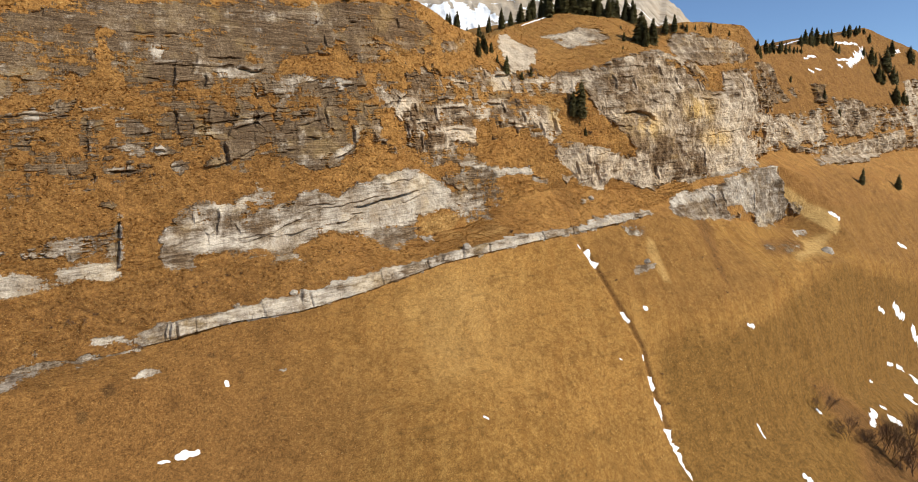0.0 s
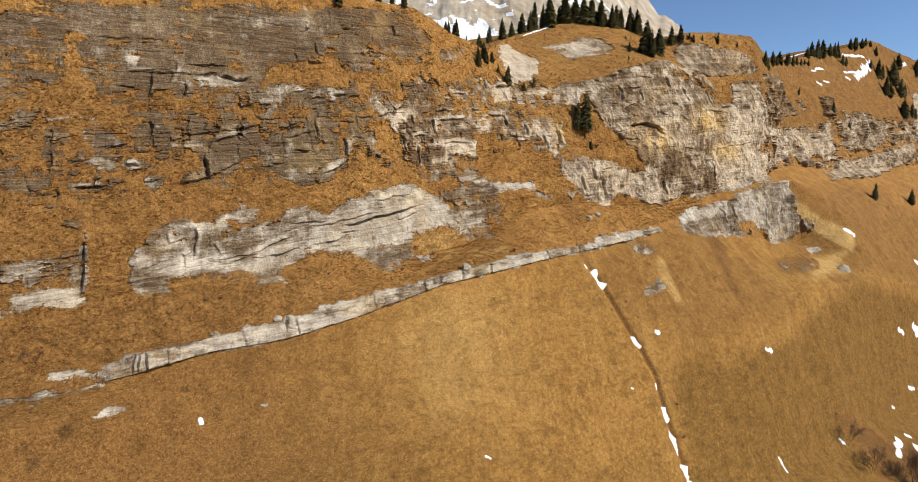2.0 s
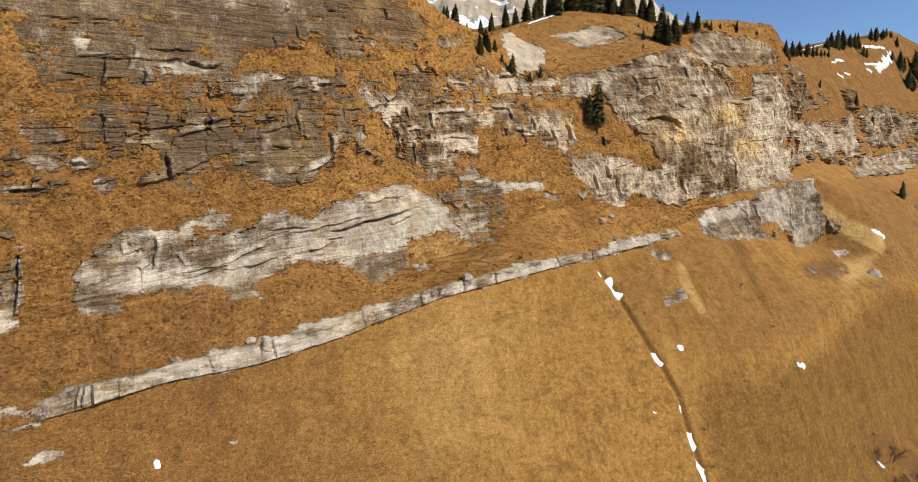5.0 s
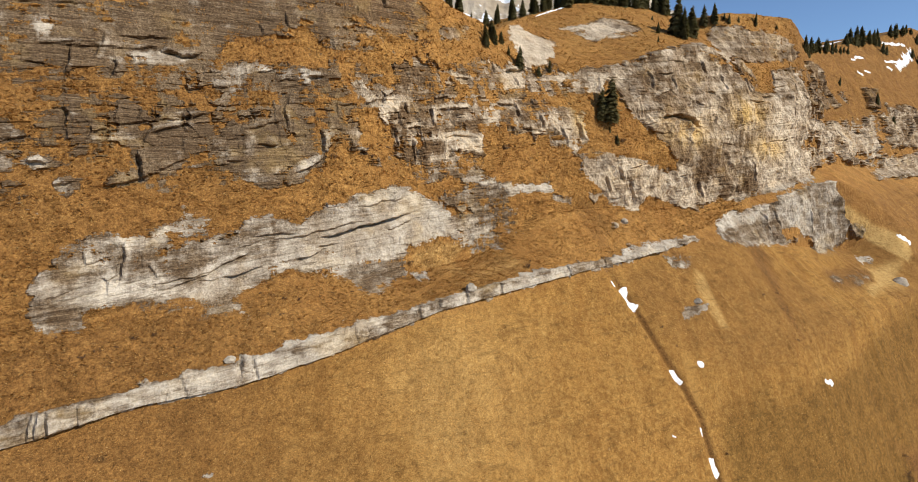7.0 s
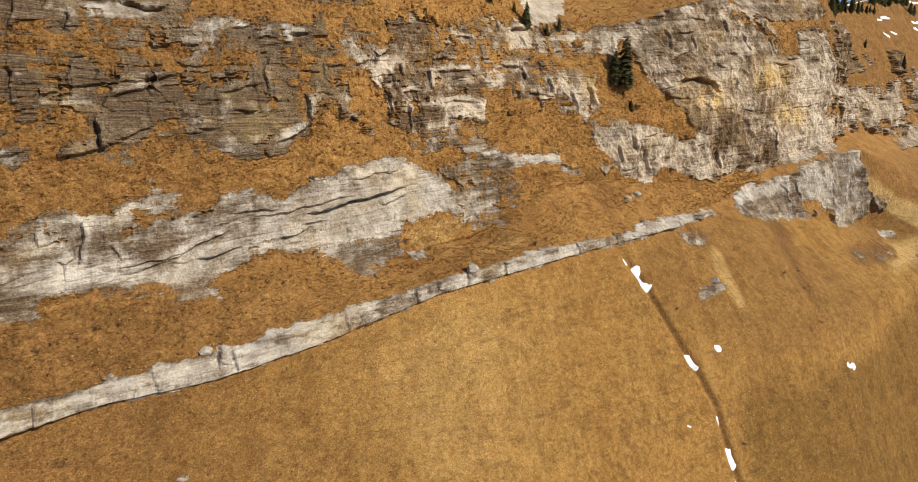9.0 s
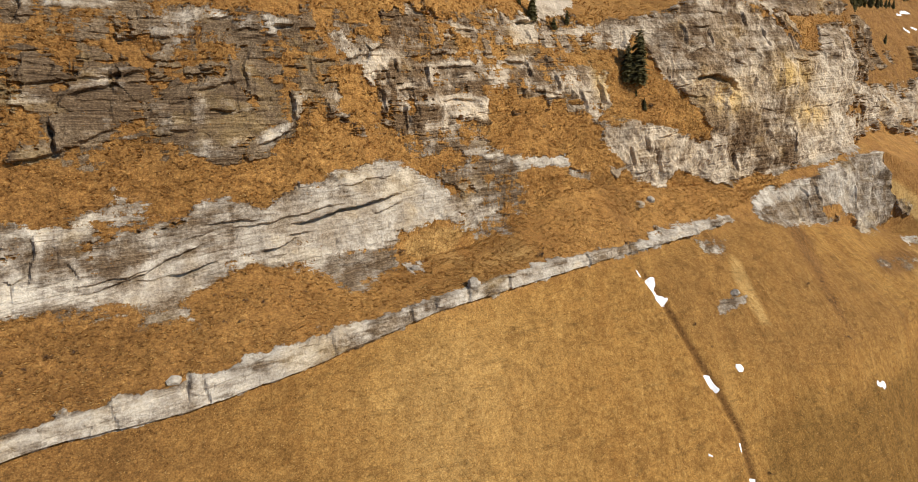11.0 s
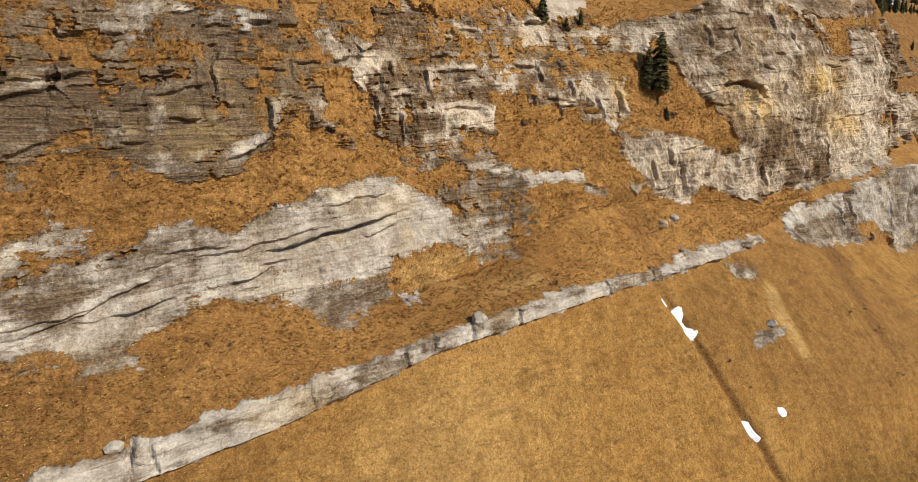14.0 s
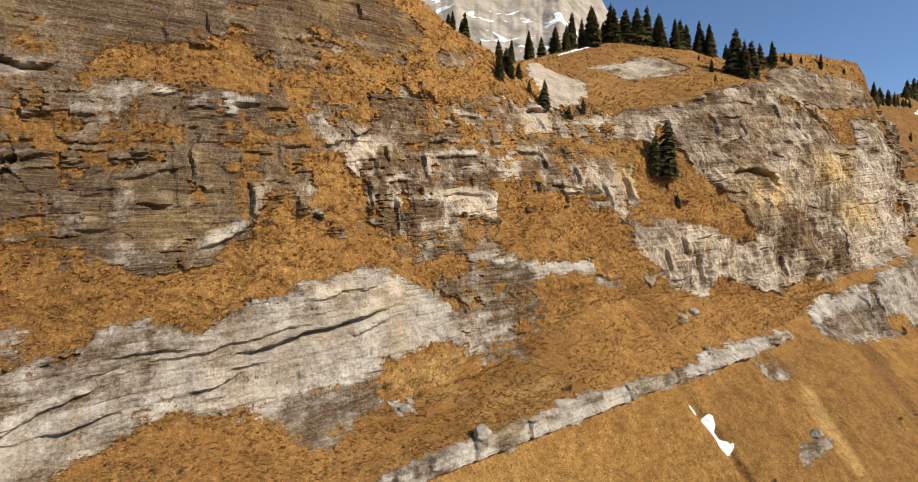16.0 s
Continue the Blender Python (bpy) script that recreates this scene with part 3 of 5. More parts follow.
tint("russet", [(130.5, 35.2), (157.8, 37.9), (178.7, 38.1), (191.9, 33.9), (210.6, 10.6), (192.1, 7.2), (150.7, 7.9), (128.8, 15.2), (128.4, 22.3)], 0.38, 4)
tint("russet", [(254.3, 54.2), (324.8, 50.3), (392, 35.9), (377.7, -14), (274.6, 15), (239.4, 13.8), (243.4, 25.9)], 0.5, 5)
tint("russet", [(-29.5, 19.8), (7.9, 17.4), (16.6, 4.8), (11.5, -9.4), (-28.7, 2.2)], 0.9, 8)
# darker olive tone over the lower meadow, strongest right of the gully
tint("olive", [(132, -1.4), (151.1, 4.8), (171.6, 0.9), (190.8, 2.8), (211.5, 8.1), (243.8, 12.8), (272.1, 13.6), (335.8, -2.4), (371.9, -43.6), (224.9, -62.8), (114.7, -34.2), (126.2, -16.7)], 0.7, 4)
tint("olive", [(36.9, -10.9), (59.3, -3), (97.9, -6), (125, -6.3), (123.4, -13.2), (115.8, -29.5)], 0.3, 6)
tint("russet", [(198.1, 37.7), (198.9, 31.6), (188.7, 24.9), (179.6, 14.9), (178.7, 10.9), (171.8, 11.6), (177.3, 21.5), (185, 31.3)], 1.1, 2.6)
tint("russet", [(153.2, 38.1), (159.2, 33.3), (152.4, 29.4), (147.3, 32.6)], 0.6, 1.5)
tint("russet", [(-27.7, 18), (-17.2, 16.9), (-13.2, 10.1), (-19.6, -0.5), (-27.3, 1.6)], 0.7, 3)
tint("russet", [(-6.3, 14.4), (10.3, 16.9), (14.7, 7.2), (2.6, 1.3), (-6.9, 8.2)], 0.6, 3)
tint("russet", [(129.6, 51.8), (138, 43.5), (129.3, 36.7), (125.5, 37), (126.7, 44.1)], 0.5, 1.5)
tint("bleach", [(258.6, 47.7), (270.3, 39.5), (279.7, 31.9), (273.8, 24.7), (269, 30.7), (259.7, 43.8)], 1.4, 1.2)
tint("bleach", [(262, 24.7), (271.5, 24.8), (262.3, 17.7), (231.2, 17.5), (238.9, 21.5)], 1.1, 1.5)
tint("bleach", [(156.8, 31.2), (158.2, 29.7), (155.2, 23.1), (152.5, 17.4), (149.7, 17.9), (151.9, 26.7)], 0.7, 0.8)
tint("bleach", [(73.3, 40.8), (81.6, 43.1), (90.2, 41.3), (85.2, 35.1), (76.6, 34.9), (73.2, 37.4)], 0.6, 1)
tint("bleach", [(82.6, 34.7), (98.9, 37.4), (100, 36.3), (83.4, 34)], 0.55, 1.5)
tint("bleach", [(63.9, 24.8), (76.9, 28.3), (82.2, 19.3), (70.8, 6.1), (58.5, 9.5)], 0.35, 5)
tint("russet", [(-9, 14.4), (-7.3, 15), (-6.6, 13.4), (-8.4, 12.8)], 1.25, 0.8)
tint("russet", [(18, 6), (22, 7.3), (21.4, 5.9), (18.8, 5.4)], 1.25, 0.8)
tint("russet", [(17.2, -2.6), (20, -1), (19.6, -2.4), (17.6, -3.3)], 1.25, 0.8)
tint("russet", [(-13.1, 12.1), (-11.1, 11.3), (-11.7, 9), (-13.2, 9.7)], 1.25, 0.8)
tint("russet", [(15.8, 12), (17.7, 12.4), (17.1, 11.1)], 1.25, 0.8)
tint("russet", [(10, 16.8), (13.1, 16.9), (12.5, 14.6), (10, 15.3)], 1.25, 0.8)
tint("russet", [(203.4, -19.2), (222.7, -25.2), (236.2, -38.1), (247.5, -49.7), (224, -57.7), (193.8, -50.2), (210.6, -38.4)], 1.1, 4)
tint("russet", [(221.2, 24.4), (254.8, 23), (243.1, 20.1), (217.7, 21)], 0.9, 1.5)
tint("russet", [(153.6, 38.4), (159.6, 33.5), (154.7, 31.3), (149, 32.2)], 0.9, 1.5)

FISSURES = []


def fissure(u, z, width, height, depth, tilt=0.0):
    """A crack or slot that runs into the rock."""
    FISSURES.append((u, z, width, height, depth, tilt))


def weather(count, u_range, z_of, longest, tallest, seed):
    """Roofs along the bedding and upright corners, scattered over a face."""
    rnd = random.Random(seed)
    for _ in range(count):
        u = rnd.uniform(*u_range)
        z = rnd.uniform(*z_of(u))
        if rnd.random() < 0.6:
            fissure(u, z, rnd.uniform(1.5, longest), 0.6, -0.35 - 1.3 * rnd.random() ** 3, 0.1 + rnd.uniform(-0.12, 0.12))
        else:
            fissure(u, z, 0.6, rnd.uniform(1.5, tallest), -0.35 - 1.2 * rnd.random() ** 3)


def between(low, high):
    return lambda u: [float(base(np.array(u), np.array(k))[0]) for k in (low, high)]


weather(16, (-15, 88), between(5.1, 5.9), 8, 3, 1)
weather(150, (-20, 128), between(6.4, 7.95), 4, 4, 2)
weather(16, (-20, 84), between(8.05, 8.8), 9, 3, 3)
weather(80, (140, 246), between(5.1, 8.0), 7, 7, 4)
weather(34, (255, 450), between(5.2, 6.9), 14, 10, 5)
for number in range(11):
    crack_u = 4 + 14 * number + 11 * TABLE[number, 40]
    fissure(crack_u, float(base(np.array(crack_u), np.array(3.5))[0]), 0.5, 5.0, -0.4 - 1.0 * TABLE[number, 41])


def beds_of(u, z):
    """Number of the rock bed, of the block in it, and the places within both."""
    q = z - 0.1 * u + 3.0 * (fbm(u / 20, z / 14, 3) - 0.5) + 0.9 * (fbm(u / 3.5, z / 3.5, 4) - 0.5)
    thick = q / 1.25 + 1.4 * fbm(q / 5, u / 40, 2)
    bed = np.floor(thick).astype(int)
    joint = u / 3.6 + 1.6 * fbm(u / 8, bed * 3.7, 3) + TABLE[bed % 256, 3] + 1.1 * (fbm(z / 2.5, u / 4, 3) - 0.5)
    block = np.floor(joint).astype(int)
    return bed, block, thick - bed, joint - block


def cover(u, k, z):
    """Rock (0 to 1), paleness and how proud the rock stands."""
    warp_u = u + 3.6 * (fbm(u / 4, z / 3, 5, 0.7) - 0.5)
    warp_z = z + 2.6 * (fbm(u / 3 + 40, z / 2.2 + 9, 5, 0.7) - 0.5)
    left, right = 1 - step(126, 142, u), step(126, 142, u) * (1 - step(243, 251, u))
    far = step(248, 256, u)
    band = lambda a, b, s=0.12: step(a - s, a + s, k) * (1 - step(b - s, b + s, k))
    k = k + 0.3 * (fbm(u / 2.2, z / 1.6, 4, 0.6) - 0.5) * step(2.9, 3.0, k)
    rock = np.full(np.shape(u), -0.8)
    pale = np.full(np.shape(u), 0.45)
    proud = np.zeros(np.shape(u))
    mid, grey = band(6.25, 8.0, 0.2) * left, band(5.02, 6.0, 0.12) * (1 - step(84, 97, u))
    cliff = band(5.1, 6.9, 0.2) * far
    rock += 0.25 * mid + (0.85 + 2.0 * (fbm(u / 13 + 3, z / 7 + 8, 4) - 0.5)) * cliff
    proud += 0.7 * grey * (z - 30) / 20
    for points, (u0, u1, z0, z1), bare, tone, soft, out in ZONES:
        near = (u > u0) & (u < u1) & (z > z0) & (z < z1)
        if not near.any():
            continue
        wide = min(1.0, max(0.15, (min(u1 - u0, z1 - z0) - 6 - 4 * soft) / 11))
        m = step(-1.5 * wide - 1.2 * soft, 1.3 * wide + 1.1 * soft, inside_by(points, warp_u[near], warp_z[near]))
        rock[near] += m * (0.66 * bare - 0.02 - rock[near])
        pale[near] += m * (0.95 * tone - 0.06 - 0.14 * mid[near] * (u[near] < 62) - pale[near])
        proud[near] += m * out
    ledge = band(3.0, 4.0, 0.06) * step(-7, 4, u) * (1 - step(164, 172, u))
    rock += ledge * (1.0 - rock)
    pale += ledge * (0.62 + 1.3 * (fbm(u / 5, z / 1.3, 4, 0.6) - 0.5) - pale)
    proud += 0.9 * ledge
    for points, (u0, u1, z0, z1), size in CRACKS:
        near = (u > u0) & (u < u1) & (z > z0) & (z < z1)
        if not near.any():
            continue
        uu, zz = u[near] + 0.8 * (fbm(u[near] / 1.8, z[near] / 1.8, 3) - 0.5), z[near] + 0.8 * (fbm(u[near] / 1.8 + 9, z[near] / 1.8, 3) - 0.5)
        best, side, along = np.full(uu.shape, 1e9), np.zeros(uu.shape), np.zeros(uu.shape)
        total, done = np.hypot(*np.diff(points, axis=0).T).sum(), 0.0
        for (ua, za), (ub, zb) in zip(points[:-1], points[1:]):
            du, dz = ub - ua, zb - za
            length = math.hypot(du, dz)
            f = np.clip(((uu - ua) * du + (zz - za) * dz) / length ** 2, 0, 1)
            off = np.hypot(uu - ua - f * du, zz - za - f * dz)
            turned = ((zz - za) * du - (uu - ua) * dz) / length
            turned = turned * (1 if abs(du) > abs(dz) and du > 0 else -1) * (1 if abs(du) > abs(dz) or dz > 0 else -1)
            closer = off < best
            best, side = np.where(closer, off, best), np.where(closer, np.sign(turned) * off, side)
            along = np.where(closer, (done + f * length) / total, along)
            done += length
        ends = np.clip(6 * np.minimum(along, 1 - along) + 0.25, 0, 1)
        reach = np.exp(-np.clip(best - np.abs(side), 0, 9) / 0.8)
        jut = step(-0.1, 0.1, side) * np.exp(-np.clip(side, 0, 20) / (1.2 + size))
        slot = np.exp(-((side + 0.3) / (0.24 + 0.07 * size)) ** 2)
        proud[near] += ends * reach * size * (0.55 * jut - 0.65 * slot)
        rock[near] += 0.8 * ends * np.exp(-(best / 0.8) ** 2)
        pale[near] += 0.25 * ends * np.exp(-((side - 0.7) / 0.5) ** 2)
    for cu, cz, w, h, depth, tilt in FISSURES:
        near = (np.abs(u - cu) < 0.7 * w + 6) & (np.abs(z - cz) < 0.7 * h + 0.2 * w + 7)
        if not near.any():
            continue
        uu, zz = u[near], z[near]
        size = 0.42 * abs(depth)
        if w >= h:      # a roof: rock stands out above a bedding line
            line = cz + tilt * (uu - cu) + 1.5 * (fbm(uu / 4 + cz, uu * 0, 4) - 0.5)
            up = zz - line
            ends = np.clip(1 - ((uu - cu) / (0.62 * w)) ** 2, 0, 1) ** 0.5
            m = step(-0.12, 0.12, up) * np.exp(-np.clip(up, 0, 20) / 2.2)
            slot = np.exp(-((up + 0.2) / 0.22) ** 2)
        else:           # a corner: rock stands out beyond an upright joint
            line = cu + 1.8 * (fbm(zz / 4 + cu, zz * 0, 4) - 0.5)
            up = uu - line
            ends = np.clip(1 - ((zz - cz) / (0.6 * h)) ** 2, 0, 1) ** 0.5
            m = step(-0.2, 0.2, up) * np.exp(-np.clip(up, 0, 20) / 1.8)
            slot = np.exp(-((up + 0.3) / 0.25) ** 2)
        proud[near] += ends * size * (m - 0.8 * slot)
        rock[near] += 0.5 * ends * np.maximum(m, slot)
    q = z - 0.1 * u
    bed, block, inside, _ = beds_of(u, z)
    mixed = step(6.1, 6.5, k) * (1 - step(7.9, 8.1, k)) * (1 - 0.6 * right)
    streak = fbm(u / 13, q / 1.5, 5, 0.6) - 0.5
    blotch = fbm(u / 6 + 70, z / 4.5, 7, 0.68) - 0.5
    hanging = 0.6 * ridged(u / 3.2 + 0.4 * fbm(u / 5, z / 3, 2), z / 14, 3) + 0.6 * ridged(u / 1.3, z / 7, 2) - 0.66
    loose = 0.4 + 0.75 * np.exp(-((rock - 0.1) / 0.7) ** 2)
    rock = rock + loose * (1.2 * streak + 1.7 * blotch + 1.5 * (fbm(u / 2.4 + 3, z / 1.3, 4, 0.65) - 0.5) * step(4.9, 5.2, k))
    rock = rock - 0.12 * mixed + 1.1 * loose * mixed * (0.6 * (TABLE[bed % 256, block % 256] - 0.5) - 0.4 * step(0.7, 1.0, inside) + (0.9 + 0.5 * step(50, 65, u)) * hanging + 0.9 * (fbm((u + 0.8 * z) / 4, (z - 0.8 * u) / 11, 4) - 0.5) - 0.12)
    pale = pale + (0.5 + 0.3 * right) * (fbm(u / 9 + 11, z / 11, 5, 0.6) - 0.5) + 0.5 * (fbm(u / 12, q / 1.1 + 50, 3) - 0.5) + 0.4 * (TABLE[bed % 256, (block + 9) % 256] - 0.5) * (0.25 + 0.4 * mixed)
    return rock, np.clip(pale, 0, 1), proud


def GULLY(k):
    return np.interp(k, [0.963, 1.213, 1.513, 1.763, 1.988, 2.675, 2.888], [125.0, 124.5, 126.5, 129.0, 127.5, 127.0, 126.0])


def relief(u, k, z, rock, proud):
    """How far the surface stands out of the smooth mountainside."""
    bare = step(-0.05, 0.2, rock)
    # beds of uneven thickness, each with its own set-back, cut by upright joints
    q = z - 0.1 * u
    bed, block, inside, across = beds_of(u, z)
    set_back = 0.6 * TABLE[(bed * 7) % 256, (block * 13) % 256] + 0.4 * TABLE[(bed * 5) % 256, 77]
    rounded = 1 - np.clip(1 - 2 * inside, 0, 1) ** 6
    crack = step(0.0, 0.07, np.minimum(across, 1 - across))
    beds = 1.35 * set_back * (0.7 + 0.3 * rounded) * (0.7 + 0.3 * crack)
    fine_q = q / 0.42 + fbm(u / 6, q, 2)
    fine = 0.16 * TABLE[np.floor(fine_q).astype(int) % 256, (np.floor(u / 7)).astype(int) % 256]
    ribs = 1.1 * (ridged(u / 4.5, z / 22, 3) - 0.5)
    rough = 1.8 * (fbm(u / 6, z / 5, 6, 0.6) - 0.5)
    left = 1 - step(126, 142, u)
    blocky = 0.3 + 0.28 * step(6.2, 6.5, k) * (1 - step(7.9, 8.15, k)) * left + 0.25 * (1 - left)
    lean = fbm((u + 0.9 * z) / 5, (z - 0.9 * u) / 16, 5, 0.6) - 0.5
    rough = rough * (1 + 0.2 * (1 - left)) + 4.0 * lean * step(35, 75, u)
    beds = beds * (1 - 0.7 * step(110, 140, u))
    rock_out = blocky * (0.75 * beds + rough) + fine + ribs * (0.35 + 0.1 * (1 - left) + 0.25 * (blocky > 0.5)) + proud
    grass_out = 1.6 * (fbm(u / 9, z / 7, 3) - 0.5) + 0.7 * (fbm(u / 1.6, z / 1.2, 4, 0.6) - 0.5) + 0.6 * blocky * beds + 0.25
    rock_out = rock_out + 2.8 * (ridged((u - 0.6 * z) / 9, (z + 0.3 * u) / 12, 4) - 0.5) * step(128, 145, u)
    rock_out = rock_out + 3.5 * (ridged((u + 0.5 * z) / 11, z / 16, 4) - 0.5) * step(246, 262, u)
    steep = step(2.7, 3.1, k) * (1 - step(9.0, 9.4, k))
    gully = -1.5 * np.exp(-((u - GULLY(k)) / 1.0) ** 2) * (1 - step(3.0, 3.1, k)) * step(0.6, 1.2, k)
    gully = gully + 0.45 * np.exp(-((u - GULLY(k) + 5) / 3.5) ** 2) * (1 - step(3.0, 3.1, k))
    furrow = 1.9 * (fbm(u / 5 + 3 * fbm(u / 30, k, 2), k * 0.4, 4) - 0.5) * step(120, 170, u) * (1 - step(3.5, 4.5, k))
    soft = gully + furrow + 1.5 * (fbm(u / 22, k * 1.5, 3) - 0.5) + 0.25 * (fbm(u / 1.6, k * 20, 3) - 0.5)
    return steep * (bare * rock_out + (1 - bare) * grass_out) + (1 - steep) * soft


def surface(u, k):
    """The finished mountainside: place, rock, paleness."""
    u, k = np.atleast_1d(np.asarray(u, float)), np.atleast_1d(np.asarray(k, float))
    z, n = base(u, k)
    rock, pale, proud = cover(u, k, z)
    out = relief(u, k, z, rock, proud)
    steep = step(2.9, 3.1, k) * (1 - step(8.9, 9.1, k))
    n2 = n - out * (0.35 + 0.65 * steep)
    z2 = z + out * 0.6 * (1 - steep)
    x, y, z2 = xyz(u, n2, z2)
    return x, y, z2, rock, pale


# ---- materials ----
class Nodes:
    def __init__(self, name):
        self.material = bpy.data.materials.new(name)
        self.material.use_nodes = True
        self.tree = self.material.node_tree
        self.shader = self.tree.nodes["Principled BSDF"]

    def node(self, kind, **inputs):
        made = self.tree.nodes.new(kind)
        for key, value in inputs.items():
            self.plug(made, key.replace("_", " "), value)
        return made

    def plug(self, node, key, value):
        socket = node.inputs[int(key[1:])] if key[0] == "i" and key[1:].isdigit() else node.inputs[key]
        if isinstance(value, bpy.types.NodeSocket):
            self.tree.links.new(value, socket)
        else:
            socket.default_value = value

    def math(self, operation, a, b=0.0, c=0.0):
        made = self.tree.nodes.new("ShaderNodeMath")
        made.operation = operation
        for i, v in enumerate((a, b, c)):
            self.plug(made, "i%d" % i, v)
        return made.outputs[0]

    def noise(self, scale, detail=4.0, rough=0.6, vector=None):
        made = self.node("ShaderNodeTexNoise", Scale=scale, Detail=detail, Roughness=rough)
        if vector is not None:
            self.plug(made, "Vector", vector)
        return made.outputs["Fac"]

    def mix(self, fac, a, b, blend="MIX"):
        made = self.tree.nodes.new("ShaderNodeMix")
        made.data_type, made.blend_type = "RGBA", blend
        self.plug(made, "i0", fac), self.plug(made, "i6", a), self.plug(made, "i7", b)
        return made.outputs[2]

    def ramp(self, fac, *stops):
        made = self.tree.nodes.new("ShaderNodeValToRGB")
        while len(made.color_ramp.elements) < len(stops):
            made.color_ramp.elements.new(0.5)
        for element, (place, colour) in zip(made.color_ramp.elements, stops):
            element.position = place
            element.color = (*colour, 1) if len(colour) == 3 else colour
        self.plug(made, "Fac", fac)
        return made.outputs[0]

    def span(self, value, a, b):
        made = self.node("ShaderNodeMapRange")
        made.interpolation_type = "SMOOTHSTEP"
        self.plug(made, "Value", value), self.plug(made, "From Min", a), self.plug(made, "From Max", b)
        return made.outputs[0]

    def place(self, turn=(0, 0, 0), scale=(1, 1, 1)):
        made = self.node("ShaderNodeMapping")
        made.inputs["Rotation"].default_value, made.inputs["Scale"].default_value = turn, scale
        self.plug(made, "Vector", self.tree.nodes.new("ShaderNodeTexCoord").outputs["Object"])
        return made.outputs[0]

    def attribute(self, name):
        made = self.tree.nodes.new("ShaderNodeAttribute")
        made.attribute_name = name
        return made.outputs["Fac"]

    def bump(self, height, strength, distance):
        made = self.node("ShaderNodeBump", Height=height, Strength=strength, Distance=distance)
        self.plug(self.shader, "Normal", made.outputs[0])


def mountain_material():
    m = Nodes("limestone and dry grass")
    flat = m.place((0, 0, -STRIKE))
    # dry grass: tufts, bleached straw, russet and dark earth
    tuft = m.noise(1.5, 7, 0.78, flat)
    fine = m.noise(5.0, 4, 0.75, flat)
    patch = m.noise(0.09, 5, 0.65, flat)
    fall = m.noise(1.0, 5, 0.7, m.place((0, 0, -STRIKE), (0.30, 0.05, 0.05)))
    clump = m.math("ADD", m.math("MULTIPLY", tuft, 0.65), m.math("MULTIPLY", fine, 0.35))
    grass = m.ramp(clump, (0.36, (0.125, 0.064, 0.023)), (0.44, (0.27, 0.132, 0.038)), (0.54, (0.385, 0.203, 0.060)), (0.65, (0.53, 0.335, 0.125)))
    russet = m.mix(m.span(patch, 0.42, 0.62), grass, (0.16, 0.066, 0.018, 1))
    grass = m.mix(0.4, grass, russet)
    meadow = m.attribute("meadow")
    mott = m.math("ADD", m.math("MULTIPLY", m.noise(0.95, 7, 0.82, flat), 0.6), m.math("MULTIPLY", fine, 0.4))
    turf_tone = m.ramp(mott, (0.38, (0.10, 0.048, 0.014)), (0.46, (0.235, 0.118, 0.030)), (0.54, (0.345, 0.187, 0.052)), (0.64, (0.52, 0.33, 0.115)))
    turf_tone = m.mix(m.math("MULTIPLY", m.span(fall, 0.5, 0.66), 0.52), turf_tone, (0.20, 0.092, 0.022, 1))
    turf_tone = m.mix(m.math("MULTIPLY", m.span(fall, 0.46, 0.32), 0.38), turf_tone, (0.46, 0.27, 0.085, 1))
    grass = m.mix(m.math("MULTIPLY", meadow, 0.85), grass, turf_tone)
    grass = m.mix(m.math("MULTIPLY", m.attribute("bleach"), m.span(tuft, 0.3, 0.6)), grass, (0.52, 0.34, 0.13, 1))
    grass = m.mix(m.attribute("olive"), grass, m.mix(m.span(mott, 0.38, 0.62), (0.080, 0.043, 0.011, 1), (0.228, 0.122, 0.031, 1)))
    trail = m.noise(1.0, 5, 0.7, m.place((0, 0, -STRIKE), (0.10, 0.25, 1.1)))
    grass = m.mix(m.math("MULTIPLY", m.span(trail, 0.56, 0.64), m.math("MULTIPLY", meadow, 0.4)), grass, (0.11, 0.062, 0.02, 1))
    grass = m.mix(m.attribute("russet"), grass, m.ramp(clump, (0.38, (0.07, 0.034, 0.013)), (0.5, (0.185, 0.090, 0.028)), (0.65, (0.33, 0.18, 0.058))))
    grass = m.mix(m.span(m.attribute("russet"), 0.98, 1.35), grass, m.ramp(clump, (0.38, (0.045, 0.024, 0.010)), (0.5, (0.105, 0.056, 0.020)), (0.65, (0.22, 0.125, 0.045))))
    # limestone: thin beds, water streaks, pale breaks, ochre stains
    beds = m.noise(1.0, 6, 0.7, m.place((0, radians(-5.7), -STRIKE), (0.13, 0.13, 4.2)))
    streak = m.noise(1.0, 6, 0.62, m.place((0, 0, -STRIKE), (0.30, 0.2, 0.035)))
    grain = m.noise(2.6, 8, 0.8, flat)
    broad = m.noise(0.22, 6, 0.6, flat)
    pale_at = m.attribute("pale")
    # broken blocks: flat along the beds, leaning where the beds are folded
    folded = m.attribute("lean")
    wobble = m.node("ShaderNodeTexNoise", Scale=0.45, Detail=6.0)
    m.plug(wobble, "Vector", flat)
    laid = m.mix(folded, m.place((0, radians(-5.7), -STRIKE), (0.36, 0.3, 1.15)), m.place((0, radians(-58), -STRIKE), (0.85, 0.4, 0.3)))
